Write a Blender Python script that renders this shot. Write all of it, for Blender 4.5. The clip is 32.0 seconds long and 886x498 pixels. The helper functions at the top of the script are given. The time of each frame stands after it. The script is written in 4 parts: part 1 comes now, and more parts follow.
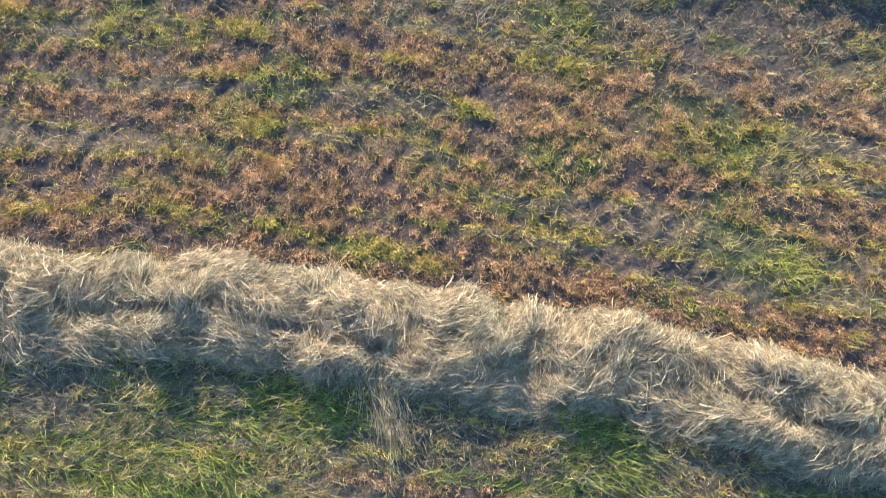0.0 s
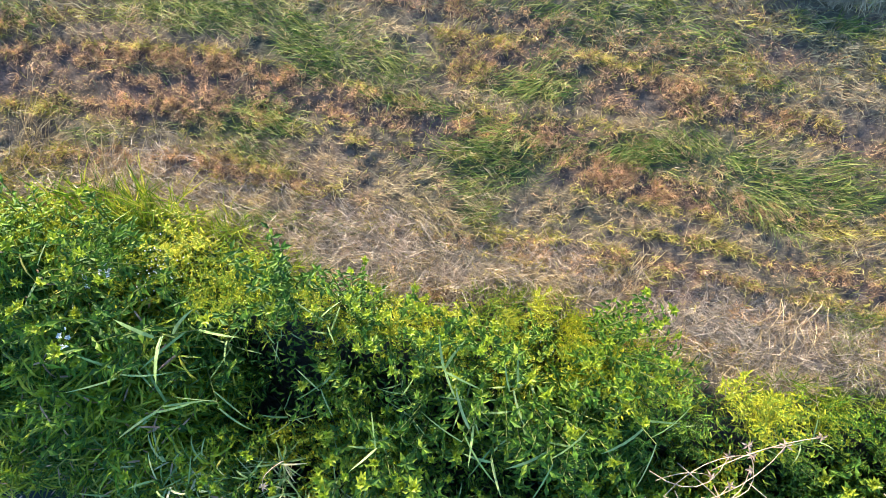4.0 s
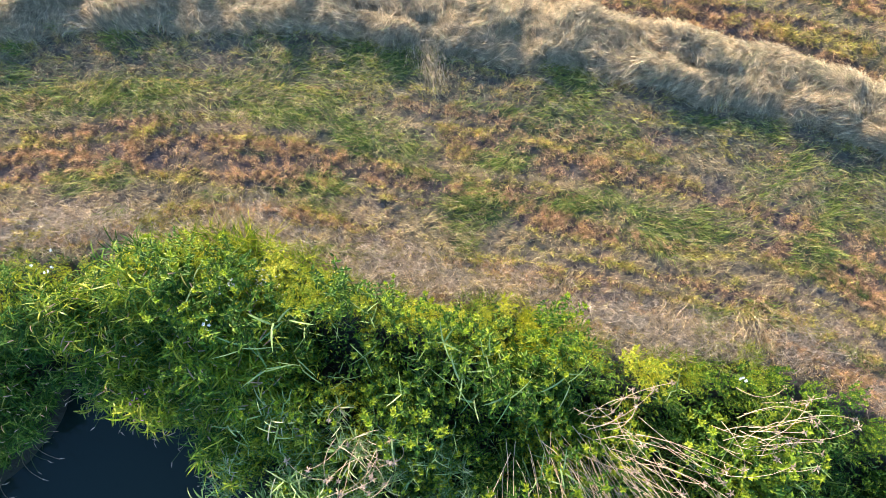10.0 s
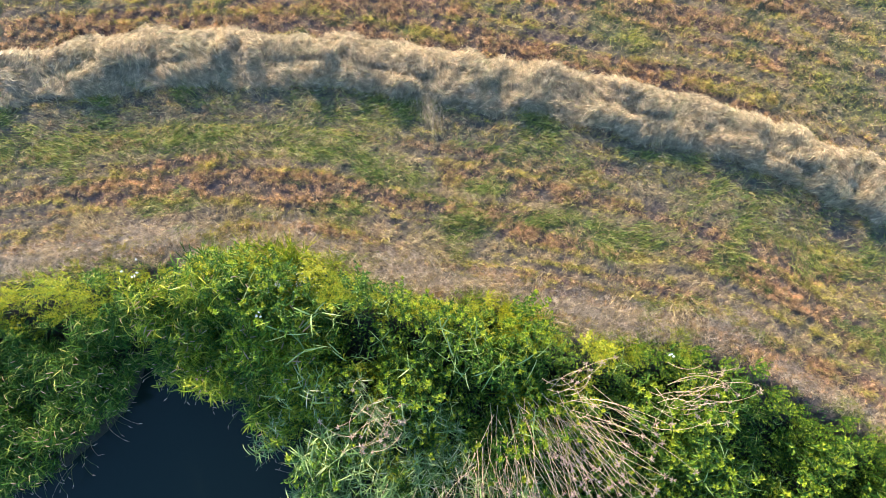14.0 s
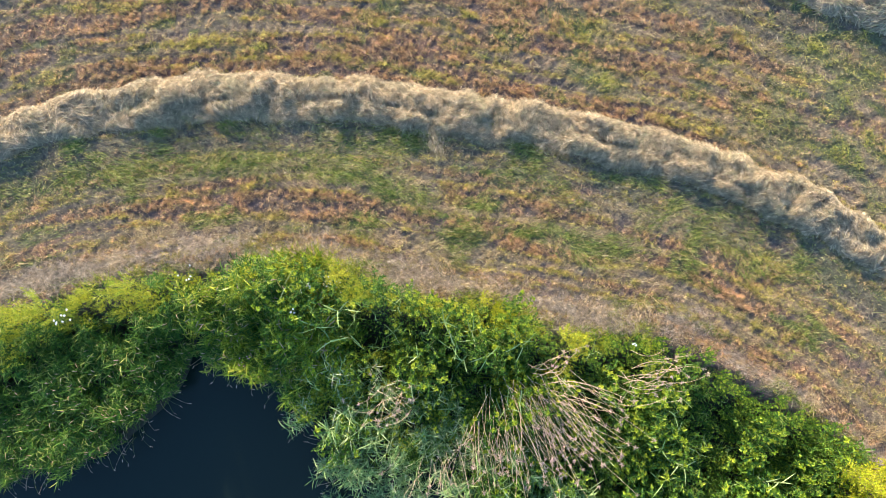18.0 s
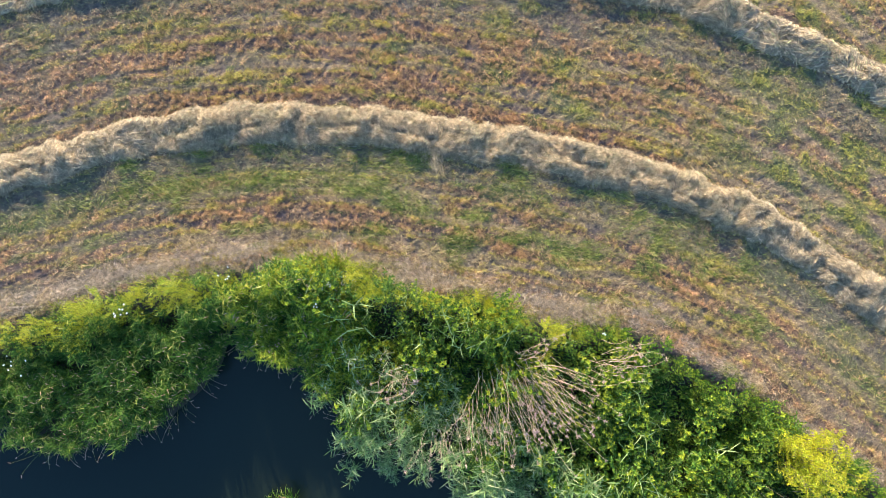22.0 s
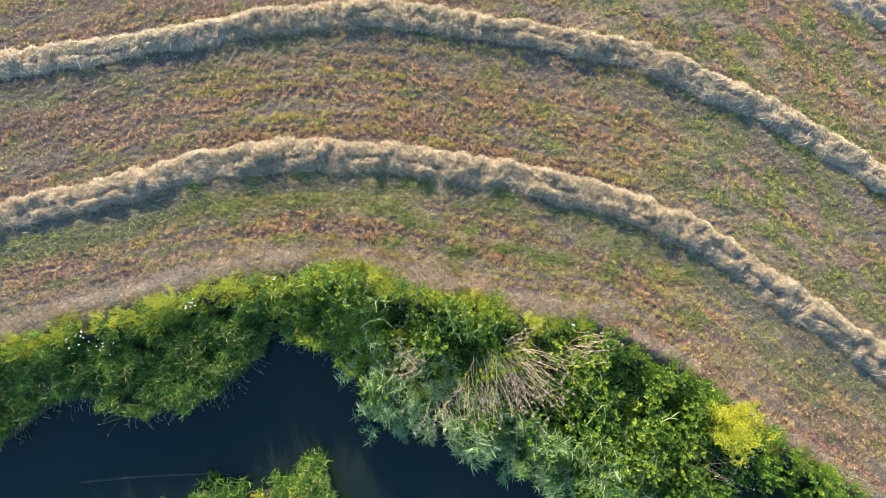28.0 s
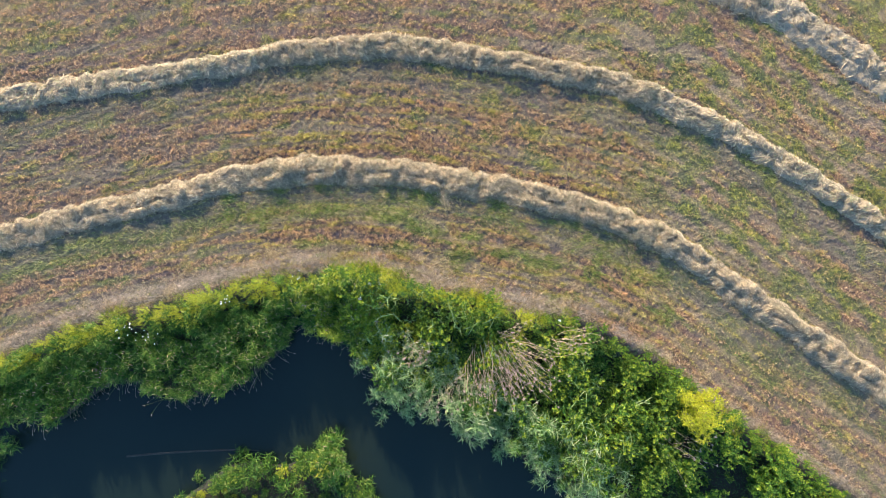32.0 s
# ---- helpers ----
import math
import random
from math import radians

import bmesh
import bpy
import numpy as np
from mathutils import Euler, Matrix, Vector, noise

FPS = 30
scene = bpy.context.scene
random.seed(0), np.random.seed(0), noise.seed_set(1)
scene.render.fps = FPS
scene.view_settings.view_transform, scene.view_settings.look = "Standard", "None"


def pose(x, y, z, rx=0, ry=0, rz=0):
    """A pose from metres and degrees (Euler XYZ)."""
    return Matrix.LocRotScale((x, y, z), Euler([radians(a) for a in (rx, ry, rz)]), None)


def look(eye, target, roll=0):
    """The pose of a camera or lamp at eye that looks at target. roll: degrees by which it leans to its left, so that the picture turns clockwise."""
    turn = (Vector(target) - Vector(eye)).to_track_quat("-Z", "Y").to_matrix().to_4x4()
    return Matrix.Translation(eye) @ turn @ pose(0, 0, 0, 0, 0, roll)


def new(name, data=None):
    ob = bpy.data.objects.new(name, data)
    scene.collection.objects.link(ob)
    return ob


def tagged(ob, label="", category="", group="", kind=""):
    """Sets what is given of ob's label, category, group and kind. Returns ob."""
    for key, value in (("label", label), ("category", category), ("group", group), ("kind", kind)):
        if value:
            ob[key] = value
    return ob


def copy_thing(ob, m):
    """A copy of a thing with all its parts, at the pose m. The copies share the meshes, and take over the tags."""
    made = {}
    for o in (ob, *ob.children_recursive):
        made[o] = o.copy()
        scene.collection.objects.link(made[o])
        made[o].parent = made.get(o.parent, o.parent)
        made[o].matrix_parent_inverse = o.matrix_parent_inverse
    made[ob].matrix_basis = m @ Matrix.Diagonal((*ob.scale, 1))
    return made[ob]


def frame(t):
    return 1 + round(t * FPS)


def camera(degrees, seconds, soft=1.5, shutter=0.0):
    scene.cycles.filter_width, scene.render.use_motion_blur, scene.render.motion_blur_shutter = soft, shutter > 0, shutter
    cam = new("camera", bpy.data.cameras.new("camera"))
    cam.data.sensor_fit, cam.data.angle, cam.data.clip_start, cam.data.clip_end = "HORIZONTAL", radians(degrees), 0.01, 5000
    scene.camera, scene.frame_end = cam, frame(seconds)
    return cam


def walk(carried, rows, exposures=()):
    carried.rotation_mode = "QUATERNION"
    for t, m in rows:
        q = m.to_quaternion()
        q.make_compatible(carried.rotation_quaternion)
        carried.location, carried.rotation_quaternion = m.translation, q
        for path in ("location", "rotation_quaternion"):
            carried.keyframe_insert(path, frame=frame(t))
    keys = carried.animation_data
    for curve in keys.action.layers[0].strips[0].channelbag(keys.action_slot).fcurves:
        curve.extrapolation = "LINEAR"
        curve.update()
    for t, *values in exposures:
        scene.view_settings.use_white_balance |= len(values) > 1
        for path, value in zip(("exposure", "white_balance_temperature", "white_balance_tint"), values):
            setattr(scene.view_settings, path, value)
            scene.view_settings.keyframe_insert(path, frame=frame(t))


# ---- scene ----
cam = camera(72.46, 32.0, soft=0.5, shutter=0.25)
PATH = [
    (0.0, pose(0.335, 4.227, 5.857, 4.20, -0.52, -0.40)),
    (0.5, pose(0.264, 3.501, 5.832, 3.65, -0.69, -0.34)),
    (1.0, pose(0.154, 2.527, 5.801, 2.48, -0.90, -0.31)),
    (1.5, pose(0.092, 1.473, 5.780, 2.03, -0.65, -0.21)),
    (2.0, pose(-0.017, 0.406, 5.787, 0.95, -0.79, -0.05)),
    (2.5, pose(-0.088, -0.168, 5.790, 0.27, -0.69, -0.15)),
    (3.0, pose(-0.059, -0.300, 5.787, 0.25, -0.33, -0.13)),
    (3.5, pose(-0.019, -0.085, 5.792, 0.29, -0.17, 0.01)),
    (4.0, pose(0.000, 0.000, 5.809, 0.92, -0.12, 0.00)),
    (4.5, pose(0.017, 0.056, 5.863, 1.11, 0.05, 0.02)),
    (6.5, pose(0.056, 0.114, 6.880, 1.15, 0.28, -0.12)),
    (7.0, pose(0.067, 0.123, 7.145, 1.15, 0.29, -0.14)),
    (8.0, pose(0.084, 0.138, 7.694, 1.15, 0.29, -0.18)),
    (9.0, pose(0.083, 0.169, 8.304, 1.17, 0.29, -0.24)),
    (10.0, pose(0.058, 0.188, 8.939, 1.16, 0.28, -0.32)),
    (11.0, pose(0.041, 0.209, 9.577, 1.17, 0.26, -0.46)),
    (12.0, pose(0.045, 0.220, 10.199, 1.17, 0.20, -0.60)),
    (13.0, pose(0.062, 0.233, 10.816, 1.17, 0.16, -0.67)),
    (14.0, pose(0.083, 0.269, 11.439, 1.19, 0.12, -0.69)),
    (14.5, pose(0.091, 0.296, 11.745, 1.21, 0.10, -0.69)),
    (16.5, pose(0.003, 0.347, 12.802, 1.36, -0.12, -0.70)),
    (18.0, pose(-0.031, 0.344, 13.698, 1.39, -0.16, -0.71)),
    (20.0, pose(-0.035, 0.335, 14.898, 1.45, -0.20, -0.72)),
    (22.0, pose(-0.043, 0.353, 16.099, 1.55, -0.23, -0.69)),
    (23.0, pose(-0.043, 0.370, 16.705, 1.58, -0.24, -0.64)),
    (24.0, pose(-0.055, 0.404, 17.313, 1.59, -0.24, -0.59)),
    (25.0, pose(-0.114, 0.440, 17.929, 1.60, -0.22, -0.56)),
    (25.5, pose(-0.158, 0.448, 18.247, 1.58, -0.20, -0.54)),
    (27.5, pose(-0.172, 0.546, 19.769, 1.41, -0.24, -0.30)),
    (28.0, pose(-0.165, 0.547, 20.174, 1.38, -0.26, -0.27)),
    (29.0, pose(-0.199, 0.561, 20.930, 1.32, -0.20, -0.18)),
    (30.0, pose(-0.240, 0.600, 21.627, 1.30, -0.15, -0.09)),
    (31.0, pose(-0.249, 0.644, 22.311, 1.28, -0.14, 0.01)),
    (32.0, pose(-0.247, 0.686, 23.000, 1.28, -0.14, 0.09)),
]
walk(cam, PATH, [(0.0, 1.41, 5450, 6), (1.0, 1.43, 5400, 6), (3.0, 1.64, 5500, 6), (14.0, 1.66, 5900, 7), (32.0, 1.60, 5750, 8)])

# ---- light ----
SUN_ELEVATION, SUN_AZIMUTH = 14.0, 106.0   # azimuth: degrees from +x towards +y, where the sun stands
world = bpy.data.worlds.new("sky")
world.use_nodes = True
scene.world = world
wn = world.node_tree
sky = wn.nodes.new("ShaderNodeTexSky")
sky.sky_type, sky.sun_disc = "NISHITA", False
sky.sun_elevation, sky.sun_rotation = radians(SUN_ELEVATION), radians(90 - SUN_AZIMUTH)
sky.dust_density, sky.ozone_density = 0.6, 3.0
wn.links.new(sky.outputs[0], wn.nodes["Background"].inputs[0])
wn.nodes["Background"].inputs[1].default_value = 0.15
sun = new("sun", bpy.data.lights.new("sun", "SUN"))
sun.data.energy, sun.data.angle, sun.data.color = 5.0, radians(0.7), (1.0, 0.82, 0.55)
sun_dir = Vector((math.cos(radians(SUN_ELEVATION)) * math.cos(radians(SUN_AZIMUTH)),
                  math.cos(radians(SUN_ELEVATION)) * math.sin(radians(SUN_AZIMUTH)), math.sin(radians(SUN_ELEVATION))))
sun.matrix_world = look(sun_dir * 60, (0, 0, 0))

# ---- materials ----


def nodes_of(name):
    m = bpy.data.materials.new(name)
    m.use_nodes = True
    t = m.node_tree
    return m, t, t.nodes["Principled BSDF"], t.nodes["Material Output"]


def node(t, kind, **values):
    n = t.nodes.new(kind)
    for key, value in values.items():
        n.inputs[key].default_value = value
    return n


def ramp(t, source, *stops):
    r = t.nodes.new("ShaderNodeValToRGB")
    r.color_ramp.elements[0].position, r.color_ramp.elements[0].color = stops[0][0], (*stops[0][1], 1)
    r.color_ramp.elements[1].position, r.color_ramp.elements[1].color = stops[-1][0], (*stops[-1][1], 1)
    for pos, col in stops[1:-1]:
        r.color_ramp.elements.new(pos).color = (*col, 1)
    t.links.new(source, r.inputs[0])
    return r


def mixed(t, a, b, factor):
    m = t.nodes.new("ShaderNodeMix")
    m.data_type = "RGBA"
    t.links.new(a, m.inputs[6])
    t.links.new(b, m.inputs[7])
    if hasattr(factor, "default_value"):
        t.links.new(factor, m.inputs[0])
    else:
        m.inputs[0].default_value = factor
    return m.outputs[2]


def plant(name, stops, patch_stops=None, patch_scale=0.7, patch=0.5, shine=0.3, rough=0.55, grain=9.0, swing=0.5):
    """Leaf, blade or straw: every piece takes its own tone, patches of the field drift, light shines through."""
    m, t, p, out = nodes_of(name)
    geo = t.nodes.new("ShaderNodeNewGeometry")
    info = t.nodes.new("ShaderNodeObjectInfo")
    add = t.nodes.new("ShaderNodeMath")
    add.operation = "ADD"
    scale = t.nodes.new("ShaderNodeMath")
    scale.operation = "MULTIPLY_ADD"
    scale.inputs[1].default_value, scale.inputs[2].default_value = 0.3, -0.15
    t.links.new(info.outputs["Random"], scale.inputs[0])
    t.links.new(geo.outputs["Random Per Island"], add.inputs[0])
    t.links.new(scale.outputs[0], add.inputs[1])
    col = ramp(t, add.outputs[0], *stops).outputs[0]
    if patch_stops:
        n = node(t, "ShaderNodeTexNoise", Scale=patch_scale, Detail=5.0, Roughness=0.65)
        t.links.new(geo.outputs["Position"], n.inputs["Vector"])
        col = mixed(t, col, ramp(t, n.outputs["Fac"], *patch_stops).outputs[0], patch)
    fine = node(t, "ShaderNodeTexNoise", Scale=grain, Detail=4.0, Roughness=0.7)
    t.links.new(geo.outputs["Position"], fine.inputs["Vector"])
    hue = t.nodes.new("ShaderNodeHueSaturation")
    span = t.nodes.new("ShaderNodeMapRange")
    span.inputs[1].default_value, span.inputs[2].default_value, span.inputs[3].default_value, span.inputs[4].default_value = 0.32, 0.68, 1 - swing, 1 + swing
    t.links.new(fine.outputs["Fac"], span.inputs[0])
    t.links.new(span.outputs[0], hue.inputs["Value"])
    t.links.new(col, hue.inputs["Color"])
    t.links.new(hue.outputs[0], p.inputs["Base Color"])
    p.inputs["Roughness"].default_value = rough
    p.inputs["Specular IOR Level"].default_value = 0.35 if rough < 0.5 else 0.3
    if shine:
        tr = t.nodes.new("ShaderNodeBsdfTranslucent")
        t.links.new(hue.outputs[0], tr.inputs[0])
        mx = t.nodes.new("ShaderNodeMixShader")
        mx.inputs[0].default_value = shine
        t.links.new(p.outputs[0], mx.inputs[1])
        t.links.new(tr.outputs[0], mx.inputs[2])
        t.links.new(mx.outputs[0], out.inputs[0])
    return m


STUBBLE = plant("dry_stubble", [(0.0, (0.13, 0.085, 0.06)), (0.2, (0.40, 0.23, 0.125)), (0.55, (0.70, 0.42, 0.20)), (0.85, (0.80, 0.50, 0.29)), (1.0, (0.88, 0.70, 0.46))],
                [(0.36, (0.28, 0.18, 0.11)), (0.47, (0.62, 0.38, 0.15)), (0.56, (0.76, 0.42, 0.23)), (0.68, (0.80, 0.60, 0.30))], 5.0, 0.5, 0.3)
CUT_GRASS = plant("yellowing_grass", [(0.0, (0.14, 0.15, 0.02)), (0.35, (0.42, 0.37, 0.05)), (0.7, (0.72, 0.53, 0.10)), (1.0, (0.84, 0.64, 0.24))],
                  [(0.36, (0.13, 0.18, 0.03)), (0.5, (0.46, 0.40, 0.07)), (0.64, (0.74, 0.55, 0.14))], 4.0, 0.45, 0.3)
GREEN_GRASS = plant("green_grass", [(0.0, (0.06, 0.13, 0.02)), (0.4, (0.20, 0.26, 0.045)), (0.65, (0.46, 0.43, 0.09)), (1.0, (0.70, 0.58, 0.24))],
                    [(0.35, (0.08, 0.17, 0.025)), (0.65, (0.30, 0.32, 0.05))], 0.8, 0.3, 0.35)
LUSH_TUFT = plant("yellow_green_tuft", [(0.0, (0.10, 0.16, 0.02)), (0.4, (0.30, 0.33, 0.04)), (0.75, (0.56, 0.50, 0.08)), (1.0, (0.76, 0.63, 0.20))],
                  [(0.36, (0.12, 0.19, 0.03)), (0.5, (0.38, 0.37, 0.05)), (0.64, (0.64, 0.54, 0.11))], 4.0, 0.4, 0.35)
# grey of withered grass, also the painted shade beside the windrows
GREY_GRASS = plant("withered_grass", [(0.0, (0.10, 0.09, 0.055)), (0.5, (0.26, 0.22, 0.13)), (1.0, (0.50, 0.41, 0.25))],
                   [(0.35, (0.16, 0.19, 0.08)), (0.65, (0.32, 0.25, 0.15))], 0.8, 0.4, 0.2)
STRAW = plant("pale_straw", [(0.0, (0.15, 0.11, 0.08)), (0.35, (0.50, 0.365, 0.255)), (0.75, (0.76, 0.575, 0.42)), (1.0, (0.86, 0.73, 0.58))],
              [(0.35, (0.36, 0.31, 0.23)), (0.6, (0.60, 0.44, 0.30))], 1.3, 0.35, 0.2, 0.45)
DRY = plant("golden_dry_grass", [(0.0, (0.28, 0.19, 0.09)), (0.4, (0.62, 0.44, 0.21)), (0.8, (0.80, 0.60, 0.33)), (1.0, (0.88, 0.73, 0.47))],
            [(0.35, (0.36, 0.29, 0.13)), (0.65, (0.62, 0.42, 0.22))], 0.9, 0.35, 0.3, 0.5)
HAY = plant("hay", [(0.0, (0.10, 0.085, 0.055)), (0.25, (0.36, 0.29, 0.185)), (0.6, (0.60, 0.465, 0.30)), (0.93, (0.84, 0.65, 0.44)), (1.0, (0.34, 0.37, 0.18))],
            [(0.3, (0.38, 0.38, 0.25)), (0.5, (0.58, 0.46, 0.31)), (0.65, (0.68, 0.51, 0.34))], 1.6, 0.3, 0.4, 0.5)
HERB = plant("herb_leaf", [(0.0, (0.020, 0.058, 0.006)), (0.5, (0.075, 0.16, 0.011)), (0.85, (0.19, 0.28, 0.016)), (1.0, (0.36, 0.42, 0.03))],
             [(0.3, (0.03, 0.09, 0.010)), (0.7, (0.15, 0.25, 0.016))], 0.6, 0.35, 0.3, 0.55, swing=0.5)
SHOOT = plant("young_leaf", [(0.0, (0.16, 0.27, 0.012)), (0.6, (0.38, 0.43, 0.015)), (1.0, (0.60, 0.54, 0.04))],
              [(0.35, (0.16, 0.30, 0.02)), (0.65, (0.42, 0.44, 0.03))], 0.9, 0.4, 0.4, 0.4)
REED = plant("reed_leaf", [(0.0, (0.12, 0.22, 0.06)), (0.55, (0.32, 0.43, 0.14)), (0.85, (0.52, 0.56, 0.24)), (1.0, (0.66, 0.58, 0.36))],
             None, shine=0.3, rough=0.5, swing=0.3)
SEDGE = plant("sedge_blade", [(0.0, (0.014, 0.05, 0.006)), (0.4, (0.05, 0.13, 0.010)), (0.75, (0.17, 0.27, 0.02)), (1.0, (0.44, 0.42, 0.11))],
              [(0.35, (0.035, 0.10, 0.010)), (0.65, (0.12, 0.21, 0.018))], 0.5, 0.25, 0.3, 0.62, swing=0.45)
SEED = plant("seed_head", [(0.0, (0.36, 0.22, 0.14)), (0.6, (0.54, 0.36, 0.25)), (1.0, (0.68, 0.50, 0.37))], shine=0.2)
DEAD = plant("dead_stem", [(0.0, (0.30, 0.20, 0.12)), (0.6, (0.52, 0.36, 0.23)), (1.0, (0.70, 0.53, 0.36))], shine=0.0)
LIME = plant("lime_leaf", [(0.0, (0.10, 0.18, 0.01)), (0.45, (0.42, 0.42, 0.012)), (1.0, (0.72, 0.60, 0.02))],
             [(0.35, (0.12, 0.22, 0.012)), (0.65, (0.52, 0.47, 0.02))], 0.9, 0.4, 0.3, 0.4, swing=0.35)
BROAD = plant("broad_leaf", [(0.0, (0.022, 0.065, 0.006)), (0.5, (0.07, 0.16, 0.011)), (0.75, (0.15, 0.25, 0.014)), (1.0, (0.34, 0.41, 0.025))],
              [(0.35, (0.03, 0.09, 0.01)), (0.65, (0.18, 0.28, 0.02))], 2.5, 0.35, 0.3, 0.55, swing=0.4)
# herb leaf darkened to paint the shade deep in the foliage
SHADE_LEAF = plant("shade_dark_leaf", [(0.0, (0.014, 0.04, 0.007)), (0.6, (0.035, 0.085, 0.01)), (1.0, (0.08, 0.14, 0.018))], None, shine=0.2, rough=0.4)
GREEN_BRIGHT = plant("bright_grass_blade", [(0.0, (0.07, 0.16, 0.010)), (0.5, (0.32, 0.39, 0.018)), (1.0, (0.66, 0.58, 0.07))], None, shine=0.4, rough=0.4)
MURKY = plant("waterlogged_wood", [(0.0, (0.022, 0.020, 0.014)), (1.0, (0.036, 0.031, 0.022))], shine=0.0, rough=0.6)
STEM = plant("green_stem", [(0.0, (0.06, 0.10, 0.02)), (1.0, (0.16, 0.18, 0.05))], shine=0.0)
BARK = plant("bark", [(0.0, (0.10, 0.075, 0.05)), (1.0, (0.2, 0.15, 0.1))], shine=0.0, rough=0.9)
WILLOW = plant("willow_leaf", [(0.0, (0.28, 0.36, 0.010)), (0.5, (0.52, 0.52, 0.012)), (1.0, (0.70, 0.62, 0.03))], shine=0.4, rough=0.45)
PETAL = plant("white_petal", [(0.0, (0.75, 0.75, 0.74)), (1.0, (0.85, 0.85, 0.85))], shine=0.2)
PURPLE = plant("purple_petal", [(0.0, (0.42, 0.14, 0.35)), (1.0, (0.65, 0.30, 0.50))], shine=0.2)


def soil_material():
    m, t, p, out = nodes_of("soil_and_thatch")
    geo = t.nodes.new("ShaderNodeNewGeometry")
    broad = node(t, "ShaderNodeTexNoise", Scale=0.7, Detail=6.0, Roughness=0.65)
    fine = node(t, "ShaderNodeTexNoise", Scale=14.0, Detail=8.0, Roughness=0.72)
    for n in (broad, fine):
        t.links.new(geo.outputs["Position"], n.inputs["Vector"])
    a = ramp(t, fine.outputs["Fac"], (0.32, (0.30, 0.30, 0.32)), (0.46, (0.75, 0.74, 0.74)), (0.58, (1.15, 1.12, 1.08)), (0.7, (1.7, 1.65, 1.55)))
    b = ramp(t, broad.outputs["Fac"], (0.35, (0.92, 0.98, 0.85)), (0.5, (1.0, 1.0, 1.0)), (0.65, (1.1, 0.98, 1.0)))
    grown = t.nodes.new("ShaderNodeAttribute")
    grown.attribute_name = "cover"
    dry = grown.outputs["Color"]
    for tone in (a, b):
        times = t.nodes.new("ShaderNodeMix")
        times.data_type, times.blend_type = "RGBA", "MULTIPLY"
        times.inputs[0].default_value = 1.0
        t.links.new(dry, times.inputs[6])
        t.links.new(tone.outputs[0], times.inputs[7])
        dry = times.outputs[2]
    mud = node(t, "ShaderNodeRGB")
    mud.outputs[0].default_value = (0.035, 0.032, 0.02, 1)
    apart = t.nodes.new("ShaderNodeSeparateXYZ")
    t.links.new(geo.outputs["Position"], apart.inputs[0])
    low = t.nodes.new("ShaderNodeMapRange")
    low.inputs[1].default_value, low.inputs[2].default_value = -0.12, -0.5
    t.links.new(apart.outputs["Z"], low.inputs[0])
    thatch = ramp(t, fine.outputs["Fac"], (0.35, (0.16, 0.13, 0.05)), (0.5, (0.36, 0.25, 0.10)), (0.65, (0.50, 0.35, 0.16)))
    away = t.nodes.new("ShaderNodeMapRange")
    away.inputs[1].default_value, away.inputs[2].default_value = 18.5, 22.0
    reach = t.nodes.new("ShaderNodeVectorMath")
    reach.operation = "LENGTH"
    t.links.new(geo.outputs["Position"], reach.inputs[0])
    t.links.new(reach.outputs["Value"], away.inputs[0])
    land = mixed(t, dry, thatch.outputs[0], away.outputs[0])
    t.links.new(mixed(t, land, mud.outputs[0], low.outputs[0]), p.inputs["Base Color"])
    p.inputs["Roughness"].default_value = 0.95
    bump = node(t, "ShaderNodeBump", Strength=1.0, Distance=0.06)
    t.links.new(fine.outputs["Fac"], bump.inputs["Height"])
    t.links.new(bump.outputs[0], p.inputs["Normal"])
    return m


def water_material():
    m, t, p, out = nodes_of("dark_river_water")
    geo = t.nodes.new("ShaderNodeNewGeometry")
    n = node(t, "ShaderNodeTexNoise", Scale=0.12, Detail=1.0)
    t.links.new(geo.outputs["Position"], n.inputs["Vector"])
    t.links.new(ramp(t, n.outputs["Fac"], (0.3, (0.009, 0.018, 0.016)), (0.7, (0.017, 0.024, 0.016))).outputs[0], p.inputs["Base Color"])
    p.inputs["Roughness"].default_value = 0.04
    p.inputs["IOR"].default_value = 1.33
    w = node(t, "ShaderNodeTexNoise", Scale=1.6, Detail=2.0)
    t.links.new(geo.outputs["Position"], w.inputs["Vector"])
    bump = node(t, "ShaderNodeBump", Strength=0.05, Distance=0.05)
    t.links.new(w.outputs["Fac"], bump.inputs["Height"])
    t.links.new(bump.outputs[0], p.inputs["Normal"])
    return m


SOIL, WATER = soil_material(), water_material()

# ---- mesh helpers ----
rng = np.random.default_rng(7)
TAU = 2 * math.pi


def tri_mesh(name, verts, faces, smooth=False):
    me = bpy.data.meshes.new(name)
    verts, faces = np.ascontiguousarray(verts, np.float32), np.ascontiguousarray(faces, np.int32)
    me.vertices.add(len(verts))
    me.vertices.foreach_set("co", verts.ravel())
    me.loops.add(faces.size)
    me.loops.foreach_set("vertex_index", faces.ravel())
    me.polygons.add(len(faces))
    me.polygons.foreach_set("loop_start", np.arange(0, faces.size, 3, dtype=np.int32))
    me.polygons.foreach_set("use_smooth", np.full(len(faces), smooth, bool))
    me.update(calc_edges=True)
    return me


def part(name, mesh, material, parent=None, label=""):
    ob = new(name, mesh)
    if not mesh.materials:
        mesh.materials.append(material)
    if parent:
        ob.parent = parent
    return tagged(ob, label)


def joined(*pieces):
    verts, faces, n = [], [], 0
    for v, f in pieces:
        verts.append(v)
        faces.append(f + n)
        n += len(v)
    return np.concatenate(verts), np.concatenate(faces)


